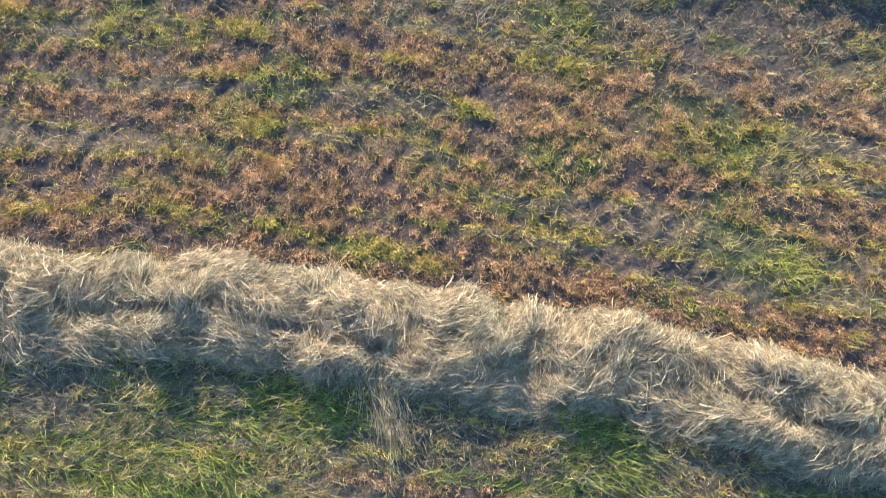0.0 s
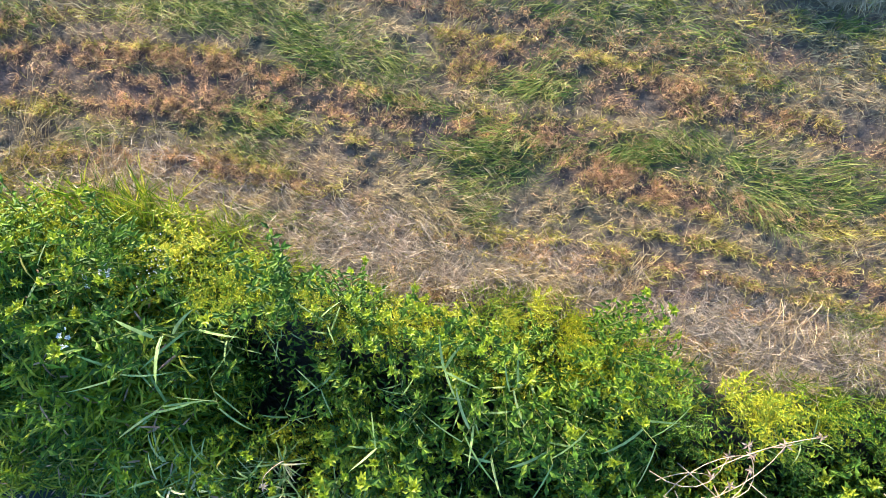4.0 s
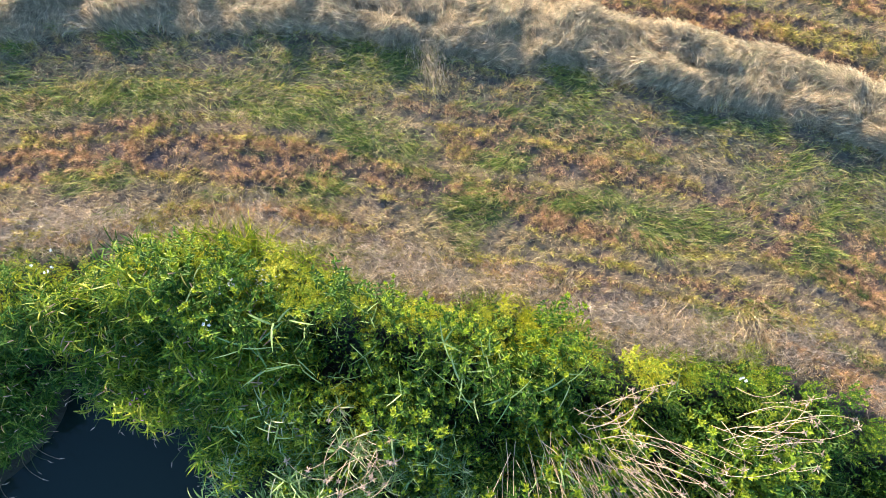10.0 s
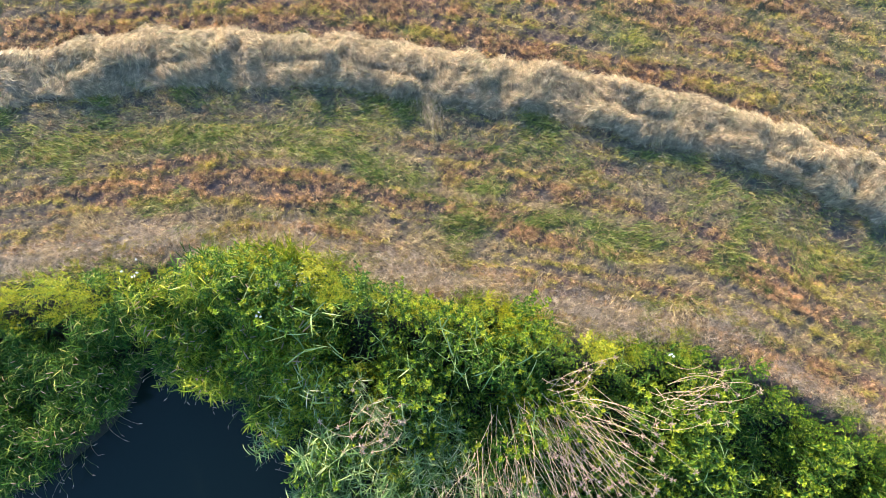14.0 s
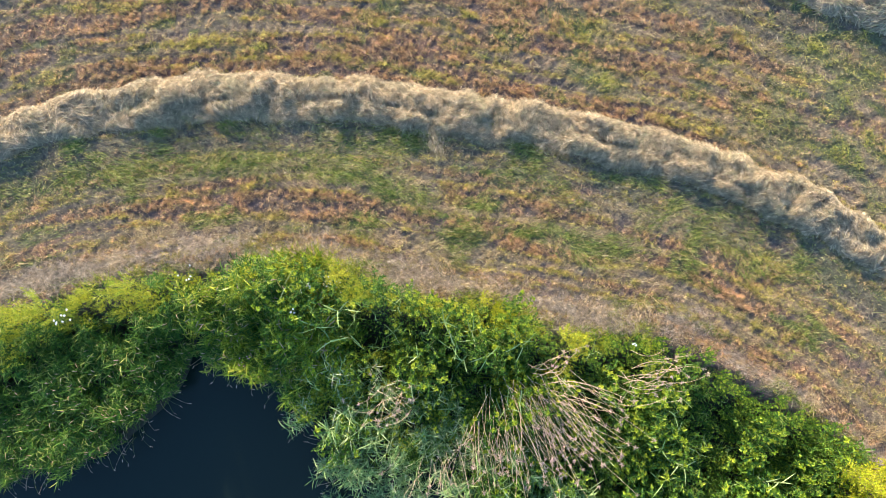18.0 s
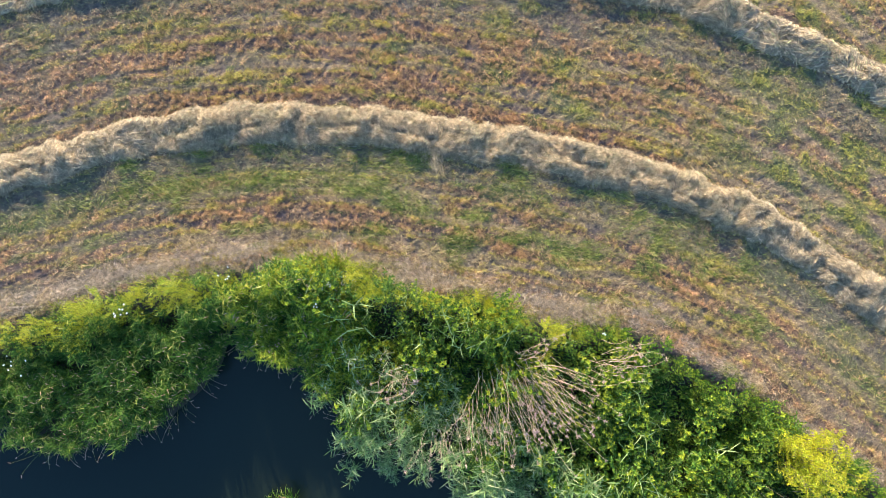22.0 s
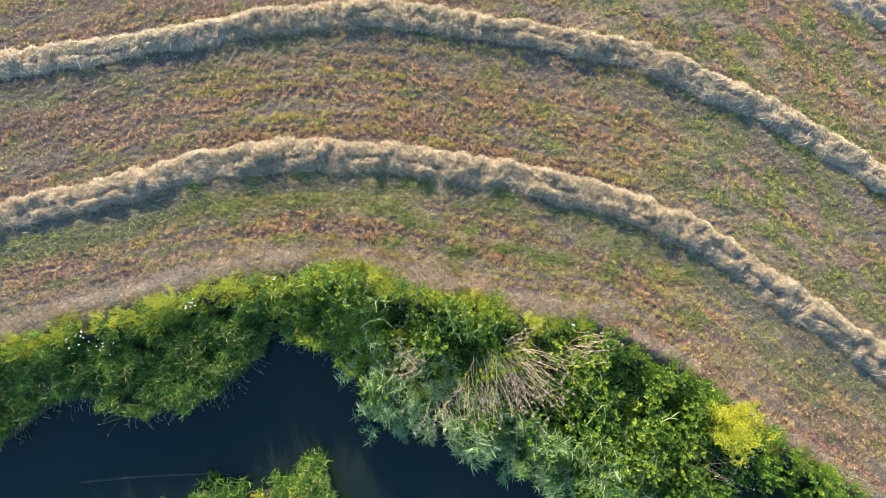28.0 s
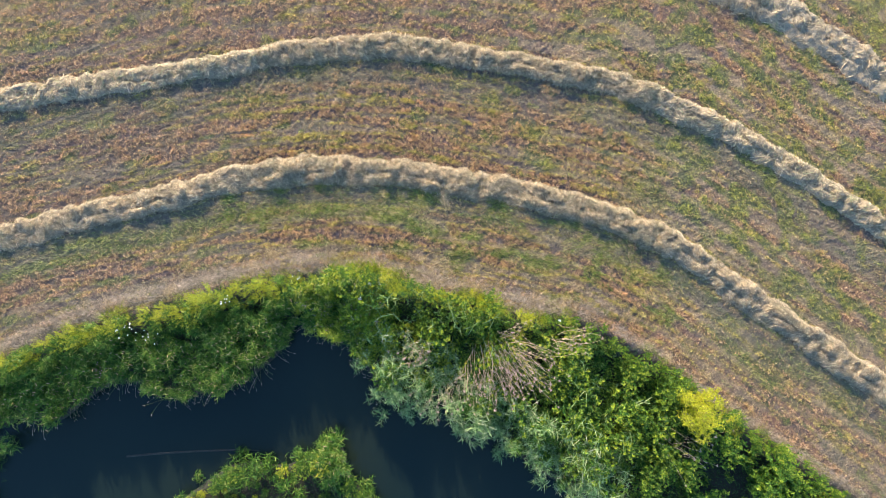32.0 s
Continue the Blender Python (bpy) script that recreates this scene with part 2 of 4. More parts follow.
def ribbons(base, head, length, width, e0, e1, seg=3, turn=0.0, roll=0.0):
    """Blades: from base they leave at elevation e0, end at e1, swing by turn, and taper to a point."""
    n = len(base)
    head, length, width, e0, e1, turn, roll = (np.broadcast_to(np.asarray(a, float), (n,)) for a in (head, length, width, e0, e1, turn, roll))
    pos, rows = base.astype(float).copy(), []
    for k in range(seg + 1):
        f = min((k + 0.5) / seg, 1)
        el, hd = e0 + (e1 - e0) * f, head + turn * f
        if k == seg:
            rows.append(pos[:, None].copy())
            break
        side = np.stack([-np.sin(hd), np.cos(hd), 0 * hd], 1)
        up = np.stack([-np.sin(el) * np.cos(hd), -np.sin(el) * np.sin(hd), np.cos(el)], 1)
        w = (width * (0.7 if k == 0 else 1 - 0.55 * (k / seg) ** 2) / 2)[:, None]
        s = (side * np.cos(roll)[:, None] + up * np.sin(roll)[:, None]) * w
        rows.append(np.stack([pos - s, pos + s], 1))
        pos = pos + np.stack([np.cos(el) * np.cos(hd), np.cos(el) * np.sin(hd), np.sin(el)], 1) * (length / seg)[:, None]
    verts = np.concatenate(rows, 1)
    m = 2 * seg + 1
    one = []
    for k in range(seg - 1):
        a = 2 * k
        one += [(a, a + 1, a + 3), (a, a + 3, a + 2)]
    one.append((2 * seg - 2, 2 * seg - 1, 2 * seg))
    faces = (np.arange(n)[:, None, None] * m + np.array(one)[None]).reshape(-1, 3)
    return verts.reshape(-1, 3), faces


def leaflets(base, direction, length, width, droop=0.25, fold=0.25):
    """Pointed leaves with a sunken midrib."""
    n = len(base)
    length, width = np.broadcast_to(np.asarray(length, float), (n,))[:, None], np.broadcast_to(np.asarray(width, float), (n,))[:, None]
    d = direction / np.linalg.norm(direction, axis=1, keepdims=True)
    s = np.cross(d, np.array([0, 0, 1.0]) + 0.001)
    s /= np.linalg.norm(s, axis=1, keepdims=True) + 1e-9
    up = np.cross(s, d)
    mid = base + d * length * 0.45
    tip = base + d * length - np.array([0, 0, 1.0]) * length * droop
    lift = up * width * fold
    verts = np.stack([base, mid + s * width / 2 + lift, mid - s * width / 2 + lift, mid, tip], 1)
    one = np.array([(0, 1, 3), (0, 3, 2), (3, 1, 4), (2, 3, 4)])
    return verts.reshape(-1, 3), (np.arange(n)[:, None, None] * 5 + one[None]).reshape(-1, 3)


def tubes(spines, r0, r1, sides=3):
    """Round stems along spines (n, k, 3)."""
    n, k, _ = spines.shape
    r = np.linspace(r0, r1, k)
    a = np.arange(sides) * TAU / sides
    t = np.gradient(spines, axis=1)
    t /= np.linalg.norm(t, axis=2, keepdims=True) + 1e-9
    ref = np.where(np.abs(t[..., 2:]) > 0.8, np.array([1.0, 0, 0]), np.array([0, 0, 1.0]))
    u = np.cross(t, ref)
    u /= np.linalg.norm(u, axis=2, keepdims=True) + 1e-9
    v = np.cross(t, u)
    ring = u[:, :, None] * np.cos(a)[None, None, :, None] + v[:, :, None] * np.sin(a)[None, None, :, None]
    verts = spines[:, :, None] + ring * r[None, :, None, None]
    one = []
    for i in range(k - 1):
        for j in range(sides):
            p, q = i * sides + j, i * sides + (j + 1) % sides
            one += [(p, q, q + sides), (p, q + sides, p + sides)]
    one += [((k - 1) * sides, (k - 1) * sides + 1, (k - 1) * sides + 2)]
    return verts.reshape(-1, 3), (np.arange(n)[:, None, None] * k * sides + np.array(one)[None]).reshape(-1, 3)


TABLE = np.random.default_rng(3).random((256, 256))


def vnoise(x, y, size, seed=0):
    """Smooth value noise between 0 and 1 with features of that size in metres."""
    u, v = np.asarray(x) / size + 37.3 * seed + 500, np.asarray(y) / size + 91.7 * seed + 500
    i, j = np.floor(u).astype(int), np.floor(v).astype(int)
    a, b = u - i, v - j
    a, b = a * a * (3 - 2 * a), b * b * (3 - 2 * b)
    g = lambda p, q: TABLE[p % 256, q % 256]
    return (g(i, j) * (1 - a) + g(i + 1, j) * a) * (1 - b) + (g(i, j + 1) * (1 - a) + g(i + 1, j + 1) * a) * b


def step(a, b, x):
    t = np.clip((np.asarray(x, float) - a) / (b - a), 0, 1)
    return t * t * (3 - 2 * t)


def smooth_line(points, bend=20):
    """A curve y(x) through a few points, rounded at the bends."""
    px, py = np.array(points, float).T
    fine = np.linspace(px[0], px[-1], 1200)
    y = np.interp(fine, px, py)
    k = np.hanning(2 * bend + 1)
    y2 = np.convolve(np.pad(y, bend, mode="edge"), k / k.sum(), "valid")
    return lambda x: np.interp(x, fine, y2)


# ---- plan ----
swath_one = smooth_line([(-40, -9), (-24, -1.2), (-16.9, 1.55), (-12.6, 2.65), (-8.4, 3.75), (-4.1, 4.2), (-1.9, 4.08), (2.3, 3.36), (5.7, 2.55), (8.7, 1.25), (12.9, -1.68), (16.5, -4.2), (30, -15)])
swath_two = smooth_line([(-40, -3), (-24, 4.8), (-16.9, 6.85), (-12.7, 7.45), (-8.4, 8.25), (-6.3, 8.7), (-2.6, 9.0), (2.3, 8.33), (6.6, 7.4), (10.9, 5.65), (15.1, 2.95), (20, -0.6), (30, -9)])
swath_three = smooth_line([(-40, 2), (-24, 10), (-12, 13.5), (0, 14.6), (6, 13.2), (12, 10.6), (15.2, 8.7), (20, 5.6), (30, -2)])
bank_edge = smooth_line([(-40, -16), (-24, -6.6), (-16.9, -2.85), (-14.8, -1.83), (-10.5, -0.68), (-8.4, -0.03), (-6.3, 0.35), (-3.3, 0.55), (-2.0, 0.32), (-1.1, -0.13), (0.15, -0.4),
                         (0.8, -0.23), (1.4, -0.49), (2.3, -1.02), (3.4, -1.17), (4.4, -1.08), (5.7, -1.55), (8.7, -3.25), (9.5, -4.1), (12.9, -6.42), (15.7, -8.15), (30, -18)], 8)
water_line = smooth_line([(-40, -22), (-24, -9), (-16.6, -5.2), (-15.1, -5.35), (-13.7, -4.2), (-12.9, -3.8), (-11.6, -4.0), (-10.75, -4.55), (-9, -4.2), (-7.7, -3.7), (-6.8, -2.9), (-6.1, -2.1),
                          (-5.86, -0.6), (-5.45, -1.7), (-4.6, -2.06), (-3.56, -2.4), (-3.3, -3.1), (-2.45, -4.6), (-1.6, -5.0), (-0.5, -4.5), (0.2, -5.1), (1.7, -5.6), (3.2, -7.1), (5.4, -8.4), (9, -11), (30, -25)], 6)
island_line = smooth_line([(-40, -16), (-14, -12), (-12, -10.2), (-10.7, -8.5), (-9.6, -7.75), (-8.5, -7.0), (-7.7, -6.8), (-6.4, -7.0), (-5.1, -6.5), (-4.6, -6.05), (-4.0, -6.2), (-3.85, -7.4), (-3.1, -8.2), (-2, -8.5), (0, -10), (4, -13), (30, -31)], 6)
WATER_Z = -0.95


def tuft_relief(x, y):
    """0 in the hollows, 1 on the crowns of the mown tufts."""
    return step(0.28, 0.76, 0.5 * vnoise(x, y, 0.115, 3) + 0.5 * vnoise(x, y, 0.06, 4))


def ground_z(x, y):
    bumps = 0.05 * (vnoise(x, y, 1.3, 1) - 0.5) + 0.03 * (vnoise(x, y, 0.45, 2) - 0.5) + 0.028 * (tuft_relief(x, y) - 0.5)
    down = -0.80 * step(0.15, 1.6, bank_edge(x) - y)
    wet = -0.75 * step(-0.15, 1.0, water_line(x) - y) * step(-0.55, 0.4, y - island_line(x))
    return bumps + down + wet


def cover_colour(x, y):
    """The colour of the thatch: a mean of what grows there, with the windrows' grey shade in it."""
    kinds = ((stubble_density, (0.26, 0.14, 0.085), 1.0), (yellow_density, (0.24, 0.19, 0.05), 1.0), (dry_density, (0.36, 0.26, 0.15), 1.0), (withered_shade_density, (0.13, 0.115, 0.085), 0.9), (green_density, (0.10, 0.12, 0.04), 1.2), (mat_density, (0.36, 0.28, 0.20), 0.9))
    total, colour = 0.15 + 0 * x, np.full((*x.shape, 3), 0.15) * (0.105, 0.08, 0.075)
    for density, tone, weight in kinds:
        w = density(x, y) * weight
        total = total + w
        colour = colour + w[..., None] * tone
    return colour / total[..., None]


def ground_sheet():
    def axis(lo, a, b, hi, far):
        near = np.concatenate([np.arange(lo, a - 1e-6, 0.1), np.arange(a, b - 1e-6, 0.05), np.arange(b, hi + 1e-6, 0.1)])
        out = 0.1 * np.cumsum(1.25 ** np.arange(1, 60))
        out = out[out < far]
        return np.concatenate([lo - out[::-1], near, near[-1] + out])
    gx, gy = axis(-18.5, -8.5, 9.0, 18.5, 900), axis(-10, -1.5, 9.0, 12, 900)
    x, y = np.meshgrid(gx, gy)
    verts = np.stack([x, y, ground_z(x, y)], -1).reshape(-1, 3)
    w = len(gx)
    i = (np.arange(len(gy) - 1)[:, None] * w + np.arange(w - 1)).ravel()
    faces = np.concatenate([np.stack([i, i + 1, i + w + 1], 1), np.stack([i, i + w + 1, i + w], 1)])
    mesh = tri_mesh("ground", verts, faces, True)
    paint = np.ones((len(verts), 4), np.float32)
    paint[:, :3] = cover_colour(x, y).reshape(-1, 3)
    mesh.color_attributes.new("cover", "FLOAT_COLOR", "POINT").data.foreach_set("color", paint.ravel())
    ob = part("ground", mesh, SOIL)
    tagged(ob, "mown meadow soil with brown thatch sloping down to a river", "ground", kind="structure")


def water_sheet():
    gx, gy = np.linspace(-60, 60, 61), np.linspace(-40, 6, 24)
    x, y = np.meshgrid(gx, gy)
    verts = np.stack([x, y, 0 * x + WATER_Z], -1).reshape(-1, 3)
    i = (np.arange(23)[:, None] * 61 + np.arange(60)).ravel()
    faces = np.concatenate([np.stack([i, i + 1, i + 62], 1), np.stack([i, i + 62, i + 61], 1)])
    ob = part("water", tri_mesh("water", verts, faces), WATER)
    tagged(ob, "still dark blue-grey river water", "water", kind="structure")


water_sheet()

# ---- windrows of hay ----


def windrow_height(line, s, u, seed, half, high):
    """Height of the heap at s metres along and u (-1 to 1) across: two rolled strands with a torn crease, in lumps."""
    wander = 0.45 * (vnoise(s, 0 * s, 0.9, seed + 4) - 0.5)
    broad = (0.80 + 0.35 * vnoise(s, 0 * s, 0.8, seed + 12)) * (1 + 0.28 * u) * np.clip(1 - np.abs(u) ** 3.2, 0, 1) ** 0.7
    crease = 0.65 * step(0.35, 0.65, vnoise(s, 0 * s, 0.7, seed + 2)) * np.exp(-((u + 0.12 - wander) / 0.10) ** 2)
    side = broad * (1 - crease)
    lump = 0.34 + 0.60 * step(0.15, 0.85, vnoise(s, u * half, 0.30, seed)) + 0.40 * vnoise(s, u * half, 0.15, seed + 1) + 0.24 * vnoise(s, u * half, 0.075, seed + 8)
    return high * side * lump


def windrow(label, line, x0, x1, half, high, strands, seed, thick=0.004, size=0.27):
    thing = tagged(new("hay_windrow"), label, "hay windrow", "windrows of hay on the meadow")
    xs = np.linspace(x0, x1, 2400)
    ys = line(xs)
    arc = np.concatenate([[0], np.cumsum(np.hypot(np.diff(xs), np.diff(ys)))])
    slope = np.arctan2(np.gradient(ys), np.gradient(xs))

    def place(s, u):
        x, a = np.interp(s, arc, xs), np.interp(s, arc, slope)
        wide = half * (0.78 + 0.26 * vnoise(s, 0 * s, 1.1, seed + 5) + 0.42 * vnoise(s, np.sign(u), 0.32, seed + 6))
        shift = 0.06 + 0.22 * (vnoise(s, 0 * s, 1.6, seed + 7) - 0.5)
        o = u * wide + shift
        return x - np.sin(a) * o, line(x) + np.cos(a) * o, a

    sg, ug = np.meshgrid(np.arange(0, arc[-1], 0.055), np.linspace(-1, 1, 25))
    px, py, _ = place(sg, ug)
    h = windrow_height(line, sg, ug, seed, half, high)
    verts = np.stack([px, py, ground_z(px, py) - 0.03 + h], -1).reshape(-1, 3)
    w = sg.shape[1]
    i = (np.arange(24)[:, None] * w + np.arange(w - 1)).ravel()
    faces = np.concatenate([np.stack([i, i + 1, i + w + 1], 1), np.stack([i, i + w + 1, i + w], 1)])
    part("core", tri_mesh("core", verts, faces, True), HAY_CORE, thing)
    r = np.random.default_rng(seed)
    for name, n, lift, wild, wide, seg, near in (("straw", strands, 0.0, 0.10, 1.0, 2, 1), ("straw", strands // 2, 0.0, 0.10, 2.0, 2, 0), ("loose_straw", strands // 3, 0.05, 0.34, 1.0, 2, 2)):
        if near == 1:
            s = r.uniform(0.31, 0.68, n)
        elif near == 0:
            s = r.random(n) * 0.66
            s = np.where(s > 0.32, s + 0.34, s)
        else:
            s = np.where(r.random(n) < 0.6, r.uniform(0.31, 0.68, n), r.random(n))
        s, u = s * arc[-1], np.clip(np.where(r.random(n) < 0.75, r.uniform(-1.08, 1.05, n), r.normal(0.3, 0.4, n)), -1.15, 1.12)
        x, y, a = place(s, u)
        swirl = (vnoise(s, u * half, 0.42, seed + 9) - 0.5) * 4.6 + (vnoise(s, u * half, 0.17, seed + 10) - 0.5) * 1.8
        comb = a + swirl * (1 - 0.35 * np.clip(np.abs(u), 0, 1))
        head = comb + r.normal(0, 0.42, n) + np.where(r.random(n) < 0.3, r.normal(0, 1.1, n), 0) + math.pi * (r.random(n) < 0.5)
        length = size * r.uniform(0.4, 1.35, n) * (1 - 0.3 * np.clip(u, 0, 1))
        ds, du = np.cos(head - a) * length / 2, np.sin(head - a) * length / 2 / half
        za = windrow_height(line, s - ds, np.clip(u - du, -1, 1), seed, half, high)
        zb = windrow_height(line, s + ds, np.clip(u + du, -1, 1), seed, half, high)
        zm = windrow_height(line, s, np.clip(u, -1, 1), seed, half, high)
        tilt = np.clip(np.arctan2(zb - za, length), -0.6, 0.5)
        way = np.stack([np.cos(head) * np.cos(tilt), np.sin(head) * np.cos(tilt), np.sin(tilt)], 1)
        base = np.stack([x, y, ground_z(x, y) - 0.012 + zm + lift * r.random(n)], 1) - way * (length / 2)[:, None]
        e0 = np.abs(r.normal(wild, wild, n))
        bend = (vnoise(s, u * half, 0.3, seed + 13) - 0.5) * 2.4 + r.normal(0, 0.5, n)
        v, f = ribbons(base, head - bend / 2, length, thick * wide * np.where(r.random(n) < 0.16, 2.1, 0.95) * r.uniform(0.5, 1.6, n), tilt + e0, tilt - e0, seg, bend, r.uniform(-1.0, 1.0, n))
        tagged(part(name, tri_mesh(name, v, f), HAY, thing), kind="stuff")
    return thing


def hay_core():
    m, t, p, out = nodes_of("packed_hay")
    geo = t.nodes.new("ShaderNodeNewGeometry")
    n = node(t, "ShaderNodeTexNoise", Scale=22.0, Detail=8.0, Roughness=0.75, Distortion=2.0)
    t.links.new(geo.outputs["Position"], n.inputs["Vector"])
    t.links.new(ramp(t, n.outputs["Fac"], (0.34, (0.10, 0.08, 0.055)), (0.49, (0.33, 0.255, 0.17)), (0.68, (0.58, 0.46, 0.32))).outputs[0], p.inputs["Base Color"])
    p.inputs["Roughness"].default_value = 0.9
    bump = node(t, "ShaderNodeBump", Strength=1.0, Distance=0.04)
    t.links.new(n.outputs["Fac"], bump.inputs["Height"])
    t.links.new(bump.outputs[0], p.inputs["Normal"])
    return m


HAY_CORE = hay_core()
windrow("thick curved row of pale dry raked hay on the meadow", swath_one, -20, 19.5, 0.47, 0.175, 66000, 11, 0.0042)
windrow("second pale hay row lying parallel beyond the stubble", swath_two, -20, 19.5, 0.42, 0.165, 21000, 21, 0.0075, 0.3)
windrow("distant flattened hay row at the far meadow", swath_three, -12, 22, 0.62, 0.135, 9000, 31, 0.009, 0.32)

# ---- meadow ----


def scatter(n, x0, x1, y0, y1, r, keep):
    x, y = r.uniform(x0, x1, n), r.uniform(y0, y1, n)
    ok = (y > bank_edge(x) - 0.25) & (y < swath_three(x) + 4.5)
    x, y = x[ok], y[ok]
    ok = r.random(len(x)) < keep(x, y)
    return x[ok], y[ok]


def on_field(x, y):
    return step(-0.25, 0.1, y - bank_edge(x))


def across(x, y):
    """Metres from the first windrow, square to it."""
    return (y - swath_one(x)) * np.cos(np.arctan((swath_one(x + 0.3) - swath_one(x - 0.3)) / 0.6))


def spots(x, y, rows):
    """Soft patches: x, y, half length, half width, heading in degrees, strength."""
    out = 0 * x
    for cx, cy, a, b, deg, k in rows:
        c, s = math.cos(radians(deg)), math.sin(radians(deg))
        u, v = ((x - cx) * c + (y - cy) * s) / a, (-(x - cx) * s + (y - cy) * c) / b
        out = np.maximum(out, k * np.exp(-(u * u + v * v) ** 1.5))
    return out


LUSH = [(-5.2, 2.62, 1.7, 0.22, 0, 1), (-2.4, 2.46, 1.0, 0.22, -5, 1), (-0.95, 2.0, 0.6, 0.28, -15, 1), (-1.0, 3.15, 0.9, 0.3, 5, 0.8), (0.5, 0.95, 0.5, 0.3, 20, 0.9),
        (2.2, 1.0, 1.0, 0.15, -3, 1), (3.5, 0.62, 0.8, 0.22, -5, 0.8), (5.0, 1.4, 0.6, 0.2, 40, 0.6), (-1.86, 1.3, 0.5, 0.2, 0, 0.8), (0.9, 1.68, 0.45, 0.14, 0, 0.9)]
LUSH_FAR = [(-13.5, 1.4, 2.2, 0.25, 10, 0.8), (-10, 2.0, 2.0, 0.25, 10, 0.8), (1.9, 2.6, 0.7, 0.35, 45, 0.7), (1.6, 5.6, 0.4, 0.35, 20, 0.9), (3.1, 5.8, 0.7, 0.35, -20, 0.8), (3.6, 4.6, 0.7, 0.3, -25, 0.9),
            (1.6, 6.95, 0.35, 0.3, 0, 0.8), (8.0, 3.2, 0.4, 0.5, 30, 0.9), (9.4, 4.3, 0.9, 0.35, 40, 1), (11.5, -3.2, 2.0, 0.25, -40, 0.9), (5.8, 1.0, 0.7, 0.18, 55, 0.7)]
BARE = [(-1.66, 2.07, 0.2, 0.14, 60, 1), (-4.2, 1.73, 0.2, 0.1, 60, 1), (2.0, 1.5, 0.3, 0.17, 0, 1), (-0.14, 1.28, 0.32, 0.14, 25, 1), (4.13, 1.26, 0.28, 0.22, -20, 1), (2.57, 1.0, 0.2, 0.13, 0, 0.9), (0.98, 0.77, 0.2, 0.13, 0, 1),
        (-0.3, 5.0, 0.5, 0.16, 0, 0.7), (9.0, 3.6, 0.5, 0.35, 20, 0.8), (-3.4, 5.4, 0.8, 0.14, 5, 0.6)]


def lush(x, y):
    a = across(x, y)
    east = step(3, 11, x) * step(0.5, 1.5, a) * step(0.48, 0.60, vnoise(x * 0.6, a, 0.35, 40))
    near = np.exp(-((a + 1.0) / 0.45) ** 2) * step(0.4, 0.7, vnoise(x, y, 0.6, 41)) * 0.3
    some = step(0.70, 0.82, vnoise(x * 0.3, a, 0.22, 42)) * 0.5
    track = band(a, -1.40 + 0.12 * (vnoise(x, 0 * x, 1.5, 48) - 0.5), 0.20) * (step(-0.8, -2.0, x) * (0.7 + 0.3 * vnoise(x, a, 0.7, 44)) + 0.4 * step(1.0, 2.5, x) * step(0.4, 0.62, vnoise(x, a, 0.9, 45)))
    torn = 0.5 + 0.5 * step(0.32, 0.62, vnoise(x, y, 0.22, 49))
    return np.clip(np.maximum.reduce([spots(x, y, LUSH), spots(x, y, LUSH_FAR), east, near, some, track]) * torn, 0, 1)


def mapped(density):
    """The same density, worked out once on a fine grid of the meadow and looked up from there."""
    gx, gy = np.arange(-19.6, 19.7, 0.04), np.arange(-10.1, 17.2, 0.04)
    x, y = np.meshgrid(gx, gy)
    grid = density(x, y)

    def find(x, y):
        i = np.clip(((y + 10.1) / 0.04 + 0.5).astype(int), 0, len(gy) - 1)
        j = np.clip(((x + 19.6) / 0.04 + 0.5).astype(int), 0, len(gx) - 1)
        return grid[i, j]
    return find


def streak(x, y, seed):
    """Streaks that the mower left along the windrows."""
    a = across(x, y)
    fine = 0.55 * vnoise(x * 0.05, a, 0.13, seed) + 0.45 * vnoise(x * 0.16, a, 0.36, seed + 1)
    return 0.5 + 1.75 * (fine - 0.5)


def tufts(x, y, seed):
    return tuft_relief(x, y) * (0.35 + 0.65 * step(0.35, 0.6, vnoise(x, y, 0.24, seed)))


def band(a, middle, wide):
    return np.exp(-((a - middle) / wide) ** 2)


def cover(x, y):
    """What lies on the mown ground: low values stubble, middle ones yellow grass, high ones dry grass."""
    a = across(x, y)
    c = streak(x, y, 60) + 0.10 * (vnoise(x, y, 0.5, 62) - 0.5) + 0.08 * (vnoise(x, y, 0.17, 64) - 0.5)
    west = step(4.0, 1.0, x)
    c = c - 0.22 * band(a, 0.95, 0.55) * step(10.0, 4.0, x) - 0.20 * band(a, -2.3, 0.26) * step(3.5, 1.5, x) - 0.08 * band(a, 2.2, 0.4) * west
    c = c + 0.24 * band(a, -1.66, 0.10) * step(1.0, -1.0, x) + 0.20 * band(a, -2.02, 0.09) * step(-1.5, -3.0, x) + 0.20 * band(a, -3.1, 0.25) * step(-7.0, -3.5, x) + 0.08 * band(a, 1.75, 0.2) - 0.07 * step(3.0, 0.0, x) * step(0.0, 0.5, a) + 0.06 * step(3, 9, x) * step(0.3, 1.0, a)
    return c


# bands south of the windrows where their shade is painted as grey grass
def lee_shade(x, y):
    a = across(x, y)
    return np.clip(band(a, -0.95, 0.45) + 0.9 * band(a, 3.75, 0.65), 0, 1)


def open_ground(x, y):
    scraped = step(0.34, 0.46, vnoise(x * 0.05, across(x, y), 0.14, 80) + 0.12 * (vnoise(x, y, 0.3, 81) - 0.5))
    return on_field(x, y) * (0.4 + 0.6 * scraped) * (1 - 0.92 * spots(x, y, BARE)) * (1 - 0.6 * lush(x, y))


